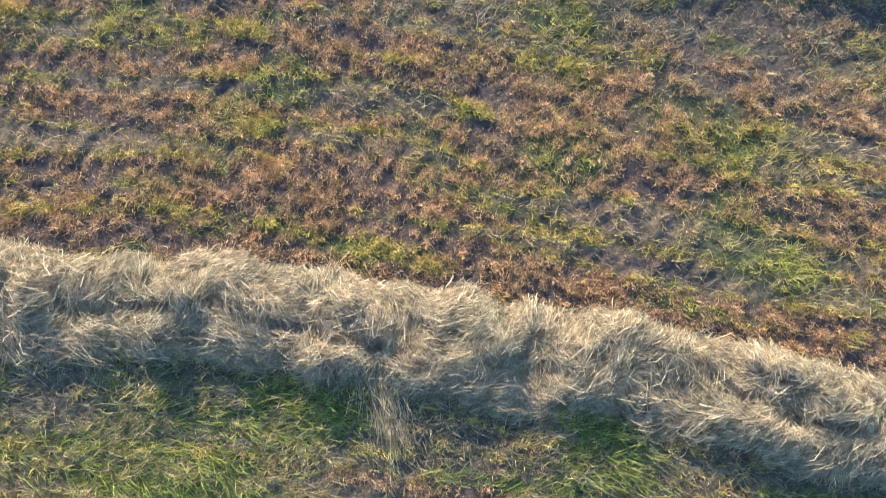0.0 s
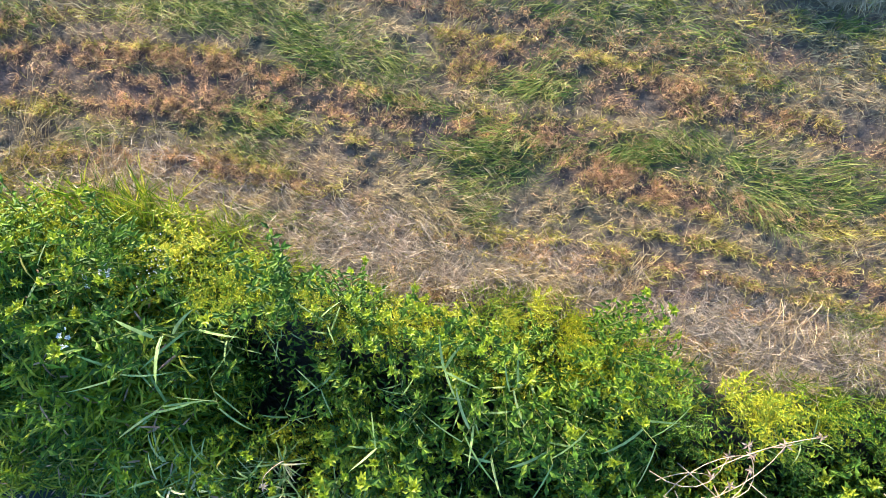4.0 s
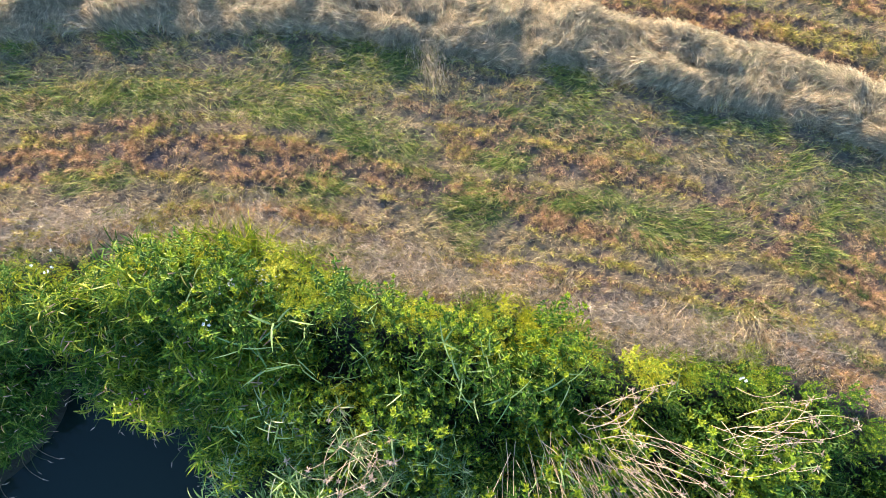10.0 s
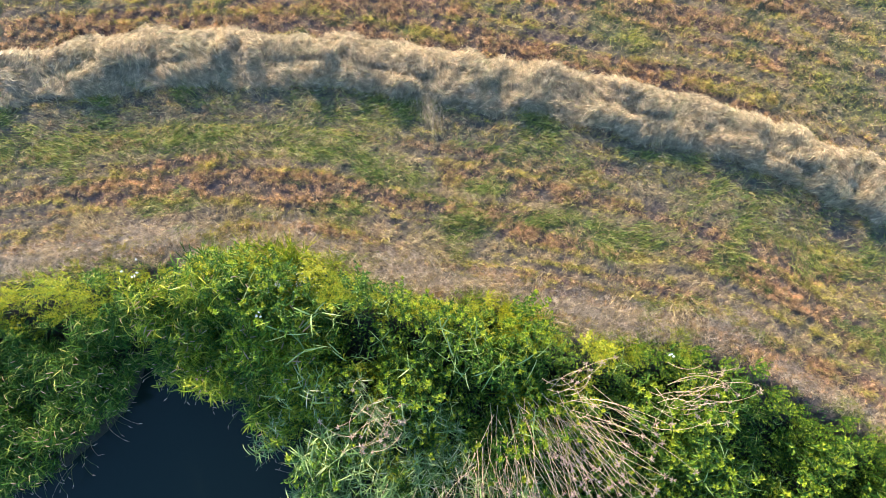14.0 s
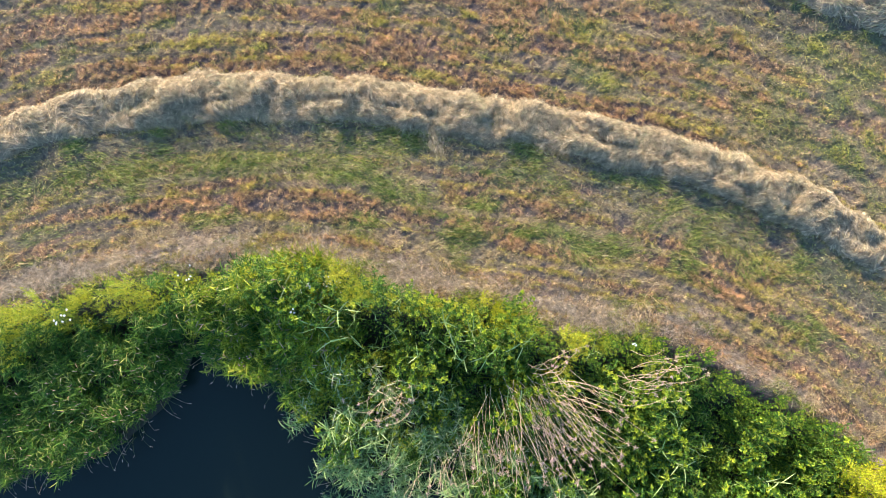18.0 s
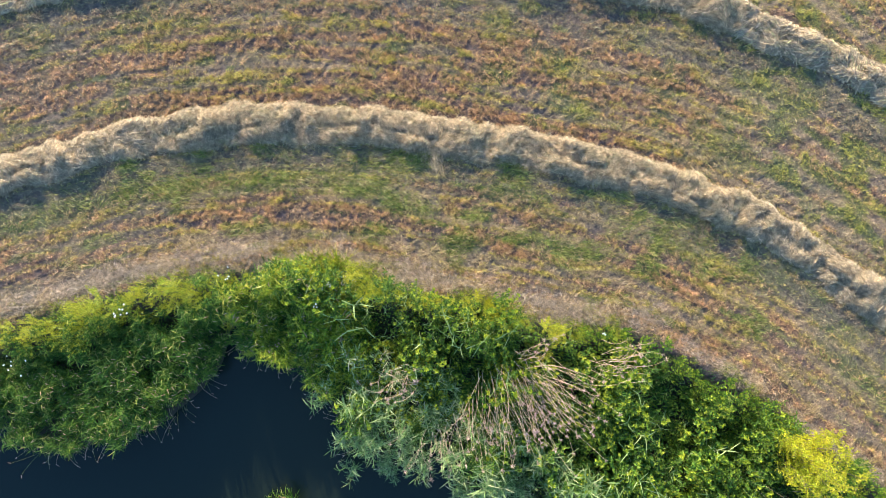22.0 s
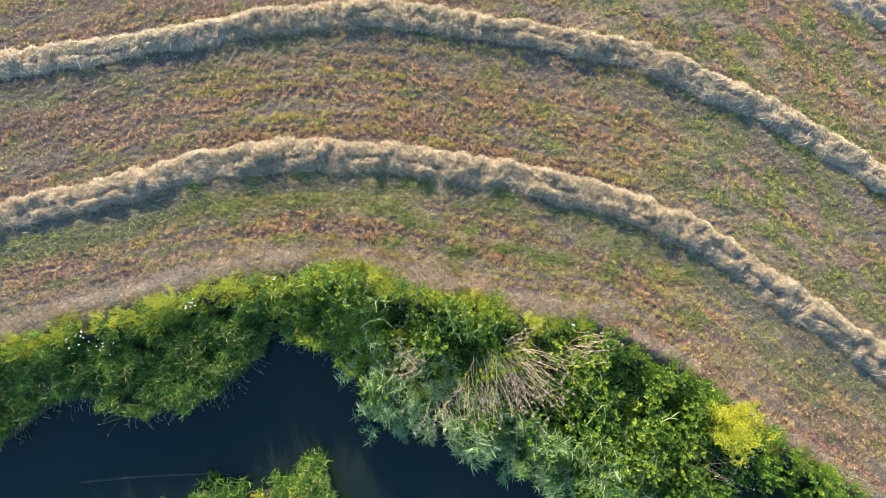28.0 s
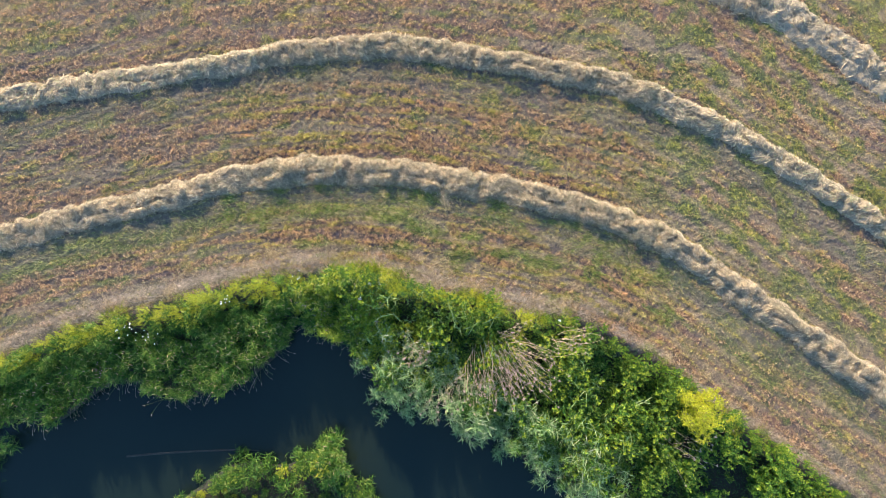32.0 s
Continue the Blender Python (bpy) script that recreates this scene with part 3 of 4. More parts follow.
@mapped
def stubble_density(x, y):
    return open_ground(x, y) * (0.12 + 0.88 * step(0.57, 0.45, cover(x, y))) * (0.05 + 0.95 * tufts(x, y, 43)) * (1 - 0.8 * lee_shade(x, y))


@mapped
def yellow_density(x, y):
    c = cover(x, y)
    return open_ground(x, y) * (0.07 + 0.93 * step(0.38, 0.46, c) * step(0.66, 0.57, c)) * (0.06 + 0.94 * tufts(x, y, 65)) * (1 - 0.6 * lee_shade(x, y))


@mapped
def dry_density(x, y):
    return open_ground(x, y) * (1 - 0.6 * step(0.0, 0.6, across(x, y)) * step(7, 2, x)) * (0.45 + 0.55 * step(-9.0, -3.0, x)) * (0.04 + 0.96 * step(0.54, 0.63, cover(x, y))) * (0.15 + 0.85 * tufts(x, y, 72)) * (1 - 0.7 * lee_shade(x, y))


# thin withered grass all over, dense where windrow shade is painted in
@mapped
def withered_shade_density(x, y):
    return open_ground(x, y) * np.clip(0.06 + 0.94 * lee_shade(x, y) + 0.30 * step(-4.0, -10.0, x), 0, 1) * (0.25 + 0.75 * tufts(x, y, 67))


@mapped
def green_density(x, y):
    return on_field(x, y) * lush(x, y)


def track_heading(x):
    return np.arctan((swath_one(x + 0.5) - swath_one(x - 0.5)))


def field_grass(name, label, material, n, box, keep, length, width, lean, seg, seed, aligned=0.0, along=False):
    r = np.random.default_rng(seed)
    if along:
        x = r.uniform(box[0], box[1], n)
        y = bank_edge(x) + r.uniform(box[2], box[3], n)
        ok = r.random(n) < keep(x, y)
        x, y = x[ok], y[ok]
    else:
        x, y = scatter(n, *box, r, keep)
    k = len(x)
    head = r.uniform(0, TAU, k)
    comb = track_heading(x) + (vnoise(x, y, 0.7, seed) - 0.5) * 1.8 + math.pi * (vnoise(x, y, 0.9, seed + 3) > 0.5)
    head = np.where(r.random(k) < aligned, comb + r.normal(0, 0.35, k), head)
    size = length * r.uniform(0.5, 1.4, k) * (0.7 + 0.6 * vnoise(x, y, 0.3, seed + 1))
    e0 = np.clip(r.normal(lean, 0.3, k), 0.02, 1.5)
    v, f = ribbons(np.stack([x, y, ground_z(x, y) - 0.005], 1), head, size, width * r.uniform(0.6, 1.5, k), e0, e0 - r.uniform(0.3, 1.3, k), seg, r.normal(0, 0.5 if not along else 1.2, k), r.uniform(-0.7, 0.7, k))
    ob = part(name, tri_mesh(name, v, f), material)
    tagged(ob, label, "grass", kind="stuff")


NEAR, FAR = (-8.5, 8.5, -3.0, 9.0), (-19.5, 19.5, -10.0, 12.5)


def outside(x, y):
    """1 on the outer meadow, where blades are drawn coarser, and a share of them among the fine ones inside."""
    edge = np.minimum.reduce([x - NEAR[0], NEAR[1] - x, y - NEAR[2], NEAR[3] - y])
    return 0.08 + 0.92 * step(2.2, -0.2, edge)


def inside(x, y):
    edge = np.minimum.reduce([x - NEAR[0], NEAR[1] - x, y - NEAR[2], NEAR[3] - y])
    return step(0.0, 1.6, edge)


field_grass("stubble", "short brown and orange dried stubble on the mown meadow", STUBBLE, 4400000, NEAR, lambda x, y: inside(x, y) * stubble_density(x, y), 0.052, 0.0085, 0.95, 1, 51)
field_grass("far_stubble", "brown dried stubble over the outer meadow", STUBBLE, 5600000, FAR, lambda x, y: stubble_density(x, y) * outside(x, y), 0.052, 0.0125, 0.95, 1, 52)
field_grass("yellow_grass", "short yellowing grass between the stubble", CUT_GRASS, 1500000, NEAR, lambda x, y: inside(x, y) * yellow_density(x, y), 0.085, 0.0055, 0.85, 2, 53, 0.35)
field_grass("far_yellow_grass", "yellowing grass on the outer meadow", CUT_GRASS, 3400000, FAR, lambda x, y: outside(x, y) * yellow_density(x, y), 0.07, 0.0105, 0.9, 1, 54, 0.3)
field_grass("green_grass", "long green grass lying combed in patches", GREEN_GRASS, 760000, NEAR, lambda x, y: green_density(x, y) * step(0.7, 0.2, across(x, y)), 0.21, 0.0055, 0.42, 2, 55, 0.9)
field_grass("far_green_grass", "green grass patches on the outer meadow", GREEN_GRASS, 560000, FAR, lambda x, y: outside(x, y) * green_density(x, y) * step(0.7, 0.2, across(x, y)), 0.17, 0.009, 0.5, 2, 56, 0.85)
field_grass("green_tufts", "yellow-green grass tufts standing in the mown meadow", LUSH_TUFT, 3400000, FAR, lambda x, y: green_density(x, y) * step(0.3, 0.8, across(x, y)) * (0.1 + 0.9 * tufts(x, y, 68)), 0.10, 0.0085, 0.9, 1, 74, 0.3)
field_grass("withered_grass", "grey withered grass on the near meadow, dense as painted shade beside the windrows", GREY_GRASS, 620000, NEAR, lambda x, y: inside(x, y) * withered_shade_density(x, y), 0.16, 0.0042, 0.4, 2, 57, 0.7)
field_grass("far_withered_grass", "grey withered grass on the outer meadow, dense as painted shade beside the windrows", GREY_GRASS, 640000, FAR, lambda x, y: outside(x, y) * withered_shade_density(x, y), 0.15, 0.009, 0.45, 2, 59, 0.7)


field_grass("dry_grass", "pale golden dry grass lying along the mower's tracks", DRY, 520000, NEAR, lambda x, y: inside(x, y) * dry_density(x, y), 0.15, 0.004, 0.55, 2, 71, 0.75)
field_grass("far_dry_grass", "pale golden dry grass on the outer meadow", DRY, 620000, FAR, lambda x, y: outside(x, y) * dry_density(x, y), 0.10, 0.0075, 0.75, 1, 73, 0.6)

def mat_density(x, y):
    d = y - bank_edge(x)
    thin = 0.16 + 0.16 * step(-4.5, -2.5, x) * step(6.0, 4.5, x)
    strip = np.exp(-((d - 0.16) / thin) ** 2) * (0.2 + 0.8 * step(0.3, 0.7, vnoise(x, y, 0.55, 47)))
    hem = band(d, 0.36, 0.16) * step(-3.8, -5.0, x) * (0.7 + 0.3 * vnoise(x, y, 0.4, 50))
    heaps = spots(x, y, [(-0.6, 0.15, 0.9, 0.28, -15, 0.8), (1.3, -0.15, 0.6, 0.25, -15, 0.6), (2.9, -0.75, 1.0, 0.3, -12, 0.9), (4.0, -0.9, 0.9, 0.3, -12, 0.9), (-3.1, 0.8, 0.7, 0.25, 10, 0.8), (-5.6, 0.8, 0.9, 0.2, 5, 0.7), (5.5, -1.0, 0.5, 0.3, -20, 0.7)])
    return np.clip(np.maximum(np.maximum(hem, strip * 0.55), heaps * (0.45 + 0.55 * vnoise(x, y, 0.3, 46))), 0, 1) * step(-0.35, -0.05, d)


field_grass("straw_mat", "pale flattened straw strewn along the bank edge", STRAW, 480000, (-19, 19, -0.3, 1.5), mat_density, 0.28, 0.0038, 0.25, 2, 58, 0.45, along=True)

ground_sheet()

# ---- bank plants ----


def spread(base, r, n, radius, lo, hi, lean, k=4):
    """Spines of n stems that fan out from a base."""
    head, out = r.uniform(0, TAU, n), radius * np.sqrt(r.random(n))
    h = r.uniform(lo, hi, n) * (1 - 0.25 * (out / radius) ** 2)
    f = np.linspace(0, 1, k)[None, :, None]
    foot = np.stack([0.35 * out * np.cos(head), 0.35 * out * np.sin(head), 0 * out], 1)[:, None]
    top = np.stack([out * np.cos(head), out * np.sin(head), h], 1)[:, None]
    return foot * (1 - f) + top * f + np.stack([np.cos(head), np.sin(head), 0 * head], 1)[:, None] * (lean * (f ** 2 - f))


def leafy(spines, r, levels, first, length, width, rise, whorl=2):
    """Leaves in pairs or whorls up the stems."""
    n, k, _ = spines.shape
    base, way, size = [], [], []
    for i in range(levels):
        f = first + (1 - first) * i / max(levels - 1, 1)
        p = f * (k - 1)
        a = min(int(p), k - 2)
        at = spines[:, a] * (1 - (p - a)) + spines[:, a + 1] * (p - a)
        turn = r.uniform(0, TAU, n)
        for j in range(whorl):
            h = turn + j * TAU / whorl + r.normal(0, 0.25, n)
            e = rise + r.normal(0, 0.25, n)
            base.append(at)
            way.append(np.stack([np.cos(h) * np.cos(e), np.sin(h) * np.cos(e), np.sin(e)], 1))
            size.append(length * r.uniform(0.7, 1.25, n))
    size = np.concatenate(size)
    return leaflets(np.concatenate(base), np.concatenate(way), size, width * size / length)


def rosette(centre, r, n, length, width, rise):
    """A star of leaves that grow from one point."""
    h, e = np.arange(n) * 2.4 + r.uniform(0, TAU), rise + r.normal(0, 0.3, n)
    v, f = leaflets(np.repeat(np.asarray(centre, float)[None], n, 0), np.stack([np.cos(h) * np.cos(e), np.sin(h) * np.cos(e), np.sin(e)], 1), length * r.uniform(0.7, 1.2, n), width * r.uniform(0.8, 1.2, n))
    f = np.where(f % 5 == 0, 0, f)
    used, f = np.unique(f, return_inverse=True)
    return v[used], f.reshape(-1, 3)


def herb(seed, label, name, category, group, stems, radius, lo, hi, length, width, levels, tip_share, leaf=None, tip=None, split=False):
    r = np.random.default_rng(seed)
    thing = tagged(new(name), label, category, group)
    sp = spread(None, r, stems, radius, lo, hi, 0.1, 3)
    if split:
        tagged(part("stem_mass", tri_mesh("stem_mass", *tubes(sp, 0.006, 0.003)), STEM, thing), kind="stuff")
    tagged(part("foliage", tri_mesh("foliage", *leafy(sp, r, levels, 0.3, length, width, 0.25)), leaf or HERB, thing), kind="stuff")
    tips = sp[r.random(stems) < tip_share]
    if split:
        for one in tips:
            part("shoot_tip", tri_mesh("shoot_tip", *rosette(one[-1] + (0, 0, 0.01), r, 10, length * 0.85, width * 0.95, 0.6)), tip or SHOOT, thing)
    elif len(tips):
        tagged(part("young_foliage", tri_mesh("young_foliage", *leafy(tips[:, -2:], r, 2, 0.78, length * 0.8, width * 0.9, 0.45, 3)), tip or SHOOT, thing), kind="stuff")
    return thing


def single_reed(seed):
    r = np.random.default_rng(seed)
    thing = tagged(new("reed"), "tall grey-green reed with long pointed arching leaves", "reed", "reeds on the bank")
    sp = spread(None, r, 1, 0.15, 1.1, 1.4, 0.1, 6)
    part("stalk", tri_mesh("stalk", *tubes(sp, 0.006, 0.003)), STEM, thing)
    turn = r.uniform(0, TAU)
    for i in range(6):
        f = 1 - 0.55 * (i / 5) ** 1.3
        q = f * 4.999
        j = int(q)
        base = sp[:, j] * (1 - q + j) + sp[:, j + 1] * (q - j)
        e0 = r.uniform(0.1, 0.8)
        v, fc = ribbons(base, turn + i * 2.4 + r.normal(0, 0.4), r.uniform(0.22, 0.36), r.uniform(0.014, 0.022), e0, e0 - r.uniform(0.2, 0.8), 4, r.normal(0, 0.12), r.uniform(-0.6, 0.6))
        part("leaf", tri_mesh("leaf", v, fc), REED, thing)
    return thing


def reed_thicket(seed):
    r = np.random.default_rng(seed)
    thing = tagged(new("reed_thicket"), "thicket of grey-green reeds hanging over the water", "reeds", "reed thickets at the water")
    n = 7
    sp = spread(None, r, n, 0.3, 0.95, 1.3, 0.1, 6)
    tagged(part("stalk_mass", tri_mesh("stalk_mass", *tubes(sp, 0.006, 0.003)), STEM, thing), kind="stuff")
    k = 11
    f = r.uniform(0.45, 1.0, (n, k)) * 4.99
    a = f.astype(int)
    i = np.repeat(np.arange(n), k)
    a, w = a.ravel(), (f - f.astype(int)).ravel()[:, None]
    base = sp[i, a] * (1 - w) + sp[i, np.minimum(a + 1, 5)] * w
    e0 = r.uniform(0.3, 0.9, n * k)
    v, fc = ribbons(base, r.uniform(0, TAU, n * k), r.uniform(0.16, 0.32, n * k), r.uniform(0.012, 0.021, n * k), e0, e0 - r.uniform(0.4, 1.4, n * k), 4, r.normal(0, 0.15, n * k), r.uniform(-0.5, 0.5, n * k))
    tagged(part("foliage", tri_mesh("foliage", v, fc), REED, thing), kind="stuff")
    return thing


def sedge(seed, label, name, blades, tall, material):
    r = np.random.default_rng(seed)
    thing = tagged(new(name), label, "sedge", "sedge tussocks on the bank")
    a, q = r.uniform(0, TAU, blades), 0.24 * np.sqrt(r.random(blades))
    base = np.stack([q * np.cos(a), q * np.sin(a), 0 * a], 1)
    e0 = r.uniform(1.05, 1.45, blades)
    v, f = ribbons(base, a + r.normal(0, 1.2, blades), tall * r.uniform(0.6, 1.2, blades), r.uniform(0.006, 0.011, blades), e0, e0 - r.uniform(0.8, 2.1, blades), 4, r.normal(0, 0.4, blades), r.uniform(-0.6, 0.6, blades))
    tagged(part("leaf_tuft", tri_mesh("leaf_tuft", v, f), material, thing), kind="stuff")
    return thing


def canary_grass(seed, heads, label, name, stems=24, lo=0.65, hi=0.95, radius=0.3, material=None):
    """Leafy grass: upright stems with short blades up their length, some with seed heads."""
    r = np.random.default_rng(seed)
    thing = tagged(new(name), label, "grass", "leafy grass by the water")
    sp = spread(None, r, stems, radius, lo, hi, 0.1, 4)
    sp[:, :, 0] += np.linspace(0, 0.10, 4) ** 1.0
    k = 7
    f = r.uniform(0.4, 1.0, (stems, k)) * 2.999
    j = f.astype(int).ravel()
    w = (f - f.astype(int)).ravel()[:, None]
    i = np.repeat(np.arange(stems), k)
    base = sp[i, j] * (1 - w) + sp[i, j + 1] * w
    n = stems * k
    e0 = r.uniform(0.3, 1.2, n)
    v, fc = ribbons(base, r.uniform(0, TAU, n), r.uniform(0.15, 0.30, n), r.uniform(0.013, 0.022, n), e0, e0 - r.uniform(0.6, 1.9, n), 3, r.normal(0, 0.4, n), r.uniform(-0.8, 0.8, n))
    tagged(part("leaf_tuft", tri_mesh("leaf_tuft", v, fc), material or SEDGE, thing), kind="stuff")
    for m in range(heads):
        top = sp[m, -1:]
        h = r.uniform(-0.9, 0.5)
        long, rise, fall = r.uniform(0.10, 0.16), r.uniform(0.1, 0.9), r.uniform(-0.6, 0.2)
        one = ribbons(top, h, long, 0.016, rise, fall, 3)
        two = ribbons(top, h, long, 0.016, rise, fall, 3, 0.0, 1.5)
        part("seed_head", tri_mesh("seed_head", *joined(one, two)), SEED, thing, "pale pinkish seed head")
    return thing


def bank_depth(x, y):
    """0 at the edge of the meadow, 1 at the water."""
    e, w = bank_edge(x), water_line(x)
    return (e - y) / np.maximum(e - w, 0.2)


def plant_out(kinds, n, box, keep, seed, gap, scale=(0.8, 1.2), lean=8, spin=180, mound=0.88):
    """Sets copies of the kinds, at least gap apart, where keep allows."""
    r = np.random.default_rng(seed)
    got = []
    for _ in range(n * 30):
        if len(got) >= n:
            break
        x, y = r.uniform(box[0], box[1]), r.uniform(box[2], box[3])
        if r.random() > keep(np.float64(x), np.float64(y)):
            continue
        if any((x - p) ** 2 + (y - q) ** 2 < gap * gap for p, q in got):
            continue
        got.append((x, y))
    for i, (x, y) in enumerate(got):
        s = r.uniform(*scale) * (0.92 - mound / 2 + mound * float(step(0.2, 0.8, vnoise(x, y, 0.7, 60))))
        m = pose(x, y, float(ground_z(x, y)) - 0.02, r.normal(0, lean), r.normal(0, lean), r.uniform(-spin, spin)) @ Matrix.Diagonal((s, s, s, 1))
        k = kinds[i % len(kinds)]
        if k.get("used") or k.get("set"):
            c = copy_thing(k, Matrix())
            c.matrix_basis = m
        else:
            k["used"] = k["set"] = 1
            k.matrix_basis = m
    for k in kinds:
        if k.get("used"):
            del k["used"]
    return got


def in_bank(x, y, lo=0.0, hi=1.0):
    d = bank_depth(x, y)
    return 1.0 if (lo <= d <= hi and bank_edge(x) - y > 0.28) else 0.0


leafy_kinds = [herb(100 + i, "bushy green herb with pointed leaves and few shoot tips", "leafy_herb", "herb", "herbs on the bank", 22, 0.36, 0.65, 0.95, 0.062, 0.024, 10, 0.08, split=True) for i in range(5)]
shooting_kinds = [herb(110 + i, "bushy green herb crowded with yellow-green shoot tips", "shooting_herb", "herb", "herbs on the bank", 22, 0.36, 0.75, 1.0, 0.058, 0.024, 9, 0.62, split=True) for i in range(4)]
fine_kinds = [herb(120 + i, "dense yellow-green herb with fine small leaves", "fine_herb", "herb", "herbs at the bank edge", 32, 0.34, 0.5, 0.9, 0.046, 0.016, 7, 0.8, leaf=LIME) for i in range(4)]
fine_kinds_west = [herb(130 + i, "dense lime-green herb along the sunny bank edge", "rim_herb", "herb", "herbs at the bank edge", 30, 0.34, 0.5, 0.9, 0.05, 0.017, 7, 0.8, leaf=LIME) for i in range(3)]
broad_kinds = [herb(140 + i, "dark green climbing herb with broad leaves", "broad_herb", "herb", "broad-leaved herbs on the bank", 22, 0.44, 0.7, 1.0, 0.085, 0.048, 7, 0.6, leaf=BROAD) for i in range(4)]
reed_kinds = [single_reed(160 + i) for i in range(6)]
thicket_kinds = [reed_thicket(170 + i) for i in range(4)]
sedge_kinds = [canary_grass(180 + i, 0, "leafy green canary grass growing densely on the bank", "canary_grass") for i in range(4)]
seed_kinds = [canary_grass(190 + i, 5, "green canary grass with pale seed heads by the water", "seeding_grass") for i in range(4)]
soft_kinds = [sedge(210 + i, "bright yellow-green grass tussock at the bank edge", "grass_tussock", 120, 0.36, GREEN_BRIGHT) for i in range(3)]


def dead_zone(x, y):
    return 0.8 if 0.8 < x < 2.9 and -4.4 < y < -2.5 else 1.0


plant_out(leafy_kinds, 150, (-4.2, 9, -9, 0.7), lambda x, y: in_bank(x, y, 0.06, 0.88) * dead_zone(x, y) * (1.0 if vnoise(x, y, 0.8, 90) < 0.56 else 0.1), 201, 0.29, (1.0, 1.35))
plant_out(shooting_kinds, 85, (-4.2, 9, -9, 0.7), lambda x, y: in_bank(x, y, 0.05, 0.8) * dead_zone(x, y) * (1.0 if vnoise(x, y, 0.8, 90) > 0.52 else 0.03), 199, 0.26, (1.0, 1.4))
plant_out(broad_kinds, 170, (3.0, 18, -11, 0), lambda x, y: in_bank(x, y, 0.08, 0.98), 202, 0.4, (0.8, 1.2))
plant_out(fine_kinds, 190, (-18, 17, -10, 0.8), lambda x, y: in_bank(x, y, 0.03, 0.28 if x < -2.5 else 0.17) * (1 if x < 0 else 0.6 if x < 6 else 0.1), 203, 0.3, (0.6, 0.9))
plant_out(soft_kinds, 150, (-18, 14, -8, 0.8), lambda x, y: (1.0 if 0.08 < bank_edge(x) - y < 0.5 else 0.0) * (1 if x < -2 else 0.5), 207, 0.22, (0.55, 0.85))
plant_out(soft_kinds, 30, (-4.6, -2.0, -0.4, 0.6), lambda x, y: 1.0 if 0.1 < bank_edge(x) - y < 0.6 else 0.0, 218, 0.2, (0.7, 1.0))
plant_out(seed_kinds, 3, (-4.1, -3.5, -0.5, 0.1), lambda x, y: 1.0, 219, 0.25, (0.9, 1.1), 8, 25)
plant_out(broad_kinds, 55, (3.6, 17, -10, -0.6), lambda x, y: 1.0 if 0.10 < bank_edge(x) - y < 0.55 else 0.0, 222, 0.26, (0.5, 0.72), 8, 180, 0.3)
plant_out(sedge_kinds, 60, (-18, -5.2, -6, 0.4), lambda x, y: in_bank(x, y, 0.12, 0.45), 223, 0.28, (0.75, 1.0), 8, 180, 0.2)
plant_out(soft_kinds, 36, (-3.0, 4.6, -2.0, 0.4), lambda x, y: 1.0 if 0.10 < bank_edge(x) - y < 0.4 else 0.0, 224, 0.18, (0.5, 0.75), 8, 180, 0.3)
plant_out(reed_kinds, 130, (-3.4, 7, -7.5, -0.3), lambda x, y: in_bank(x, y, 0.12, 0.8) * dead_zone(x, y), 204, 0.27, (0.85, 1.1), 12)
plant_out(thicket_kinds, 150, (-3.2, 6.5, -9, -2.0), lambda x, y: in_bank(x, y, 0.66, 1.12 if -2.6 < x < 2.2 else 1.03), 208, 0.24, (1.0, 1.2), 14, 180, 0.5)
plant_out(sedge_kinds, 260, (-19, 17, -9, 0.6), lambda x, y: in_bank(x, y, 0.24 if x < -5.5 else 0.1, 1.0) * (1.0 if x < -3 else 0.1), 205, 0.27, (0.9, 1.15), 8, 180, 0.3)
plant_out(seed_kinds, 170, (-19, -3.3, -7, 0.6), lambda x, y: in_bank(x, y, 0.42, 1.0), 206, 0.26, (0.9, 1.15), 8, 25, 0.3)


plant_out(fine_kinds_west, 110, (-18, -3.5, -6, 0.8), lambda x, y: in_bank(x, y, 0.02, 0.24), 209, 0.25, (0.75, 1.0), 8, 180, 0.4)


plant_out([canary_grass(270 + i, 2, "bright yellow-green leafy grass beside the inlet", "inlet_grass", material=GREEN_BRIGHT) for i in range(3)], 85, (-5.7, -2.2, -2.9, 0.3), lambda x, y: in_bank(x, y, 0.25, 1.0), 271, 0.24, (1.0, 1.25), 8, 180, 0.4)


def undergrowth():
    """Leaves at all heights that close the gaps between the plants, their colour darkened as shade."""
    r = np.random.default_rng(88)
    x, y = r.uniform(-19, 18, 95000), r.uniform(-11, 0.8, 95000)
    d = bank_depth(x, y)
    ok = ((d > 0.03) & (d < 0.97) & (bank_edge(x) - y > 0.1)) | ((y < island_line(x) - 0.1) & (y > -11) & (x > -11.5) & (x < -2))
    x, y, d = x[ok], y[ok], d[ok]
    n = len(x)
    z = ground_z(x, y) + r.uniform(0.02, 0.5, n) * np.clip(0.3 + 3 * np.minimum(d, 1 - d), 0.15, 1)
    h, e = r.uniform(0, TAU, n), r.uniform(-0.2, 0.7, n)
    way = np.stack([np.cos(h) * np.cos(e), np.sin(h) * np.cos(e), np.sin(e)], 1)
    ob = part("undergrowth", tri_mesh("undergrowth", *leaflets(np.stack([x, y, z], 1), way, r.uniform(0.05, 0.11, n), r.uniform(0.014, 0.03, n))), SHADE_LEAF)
    tagged(ob, "low green leaves filling the bank below the taller herbs, coloured dark as shade", "undergrowth", kind="stuff")


undergrowth()

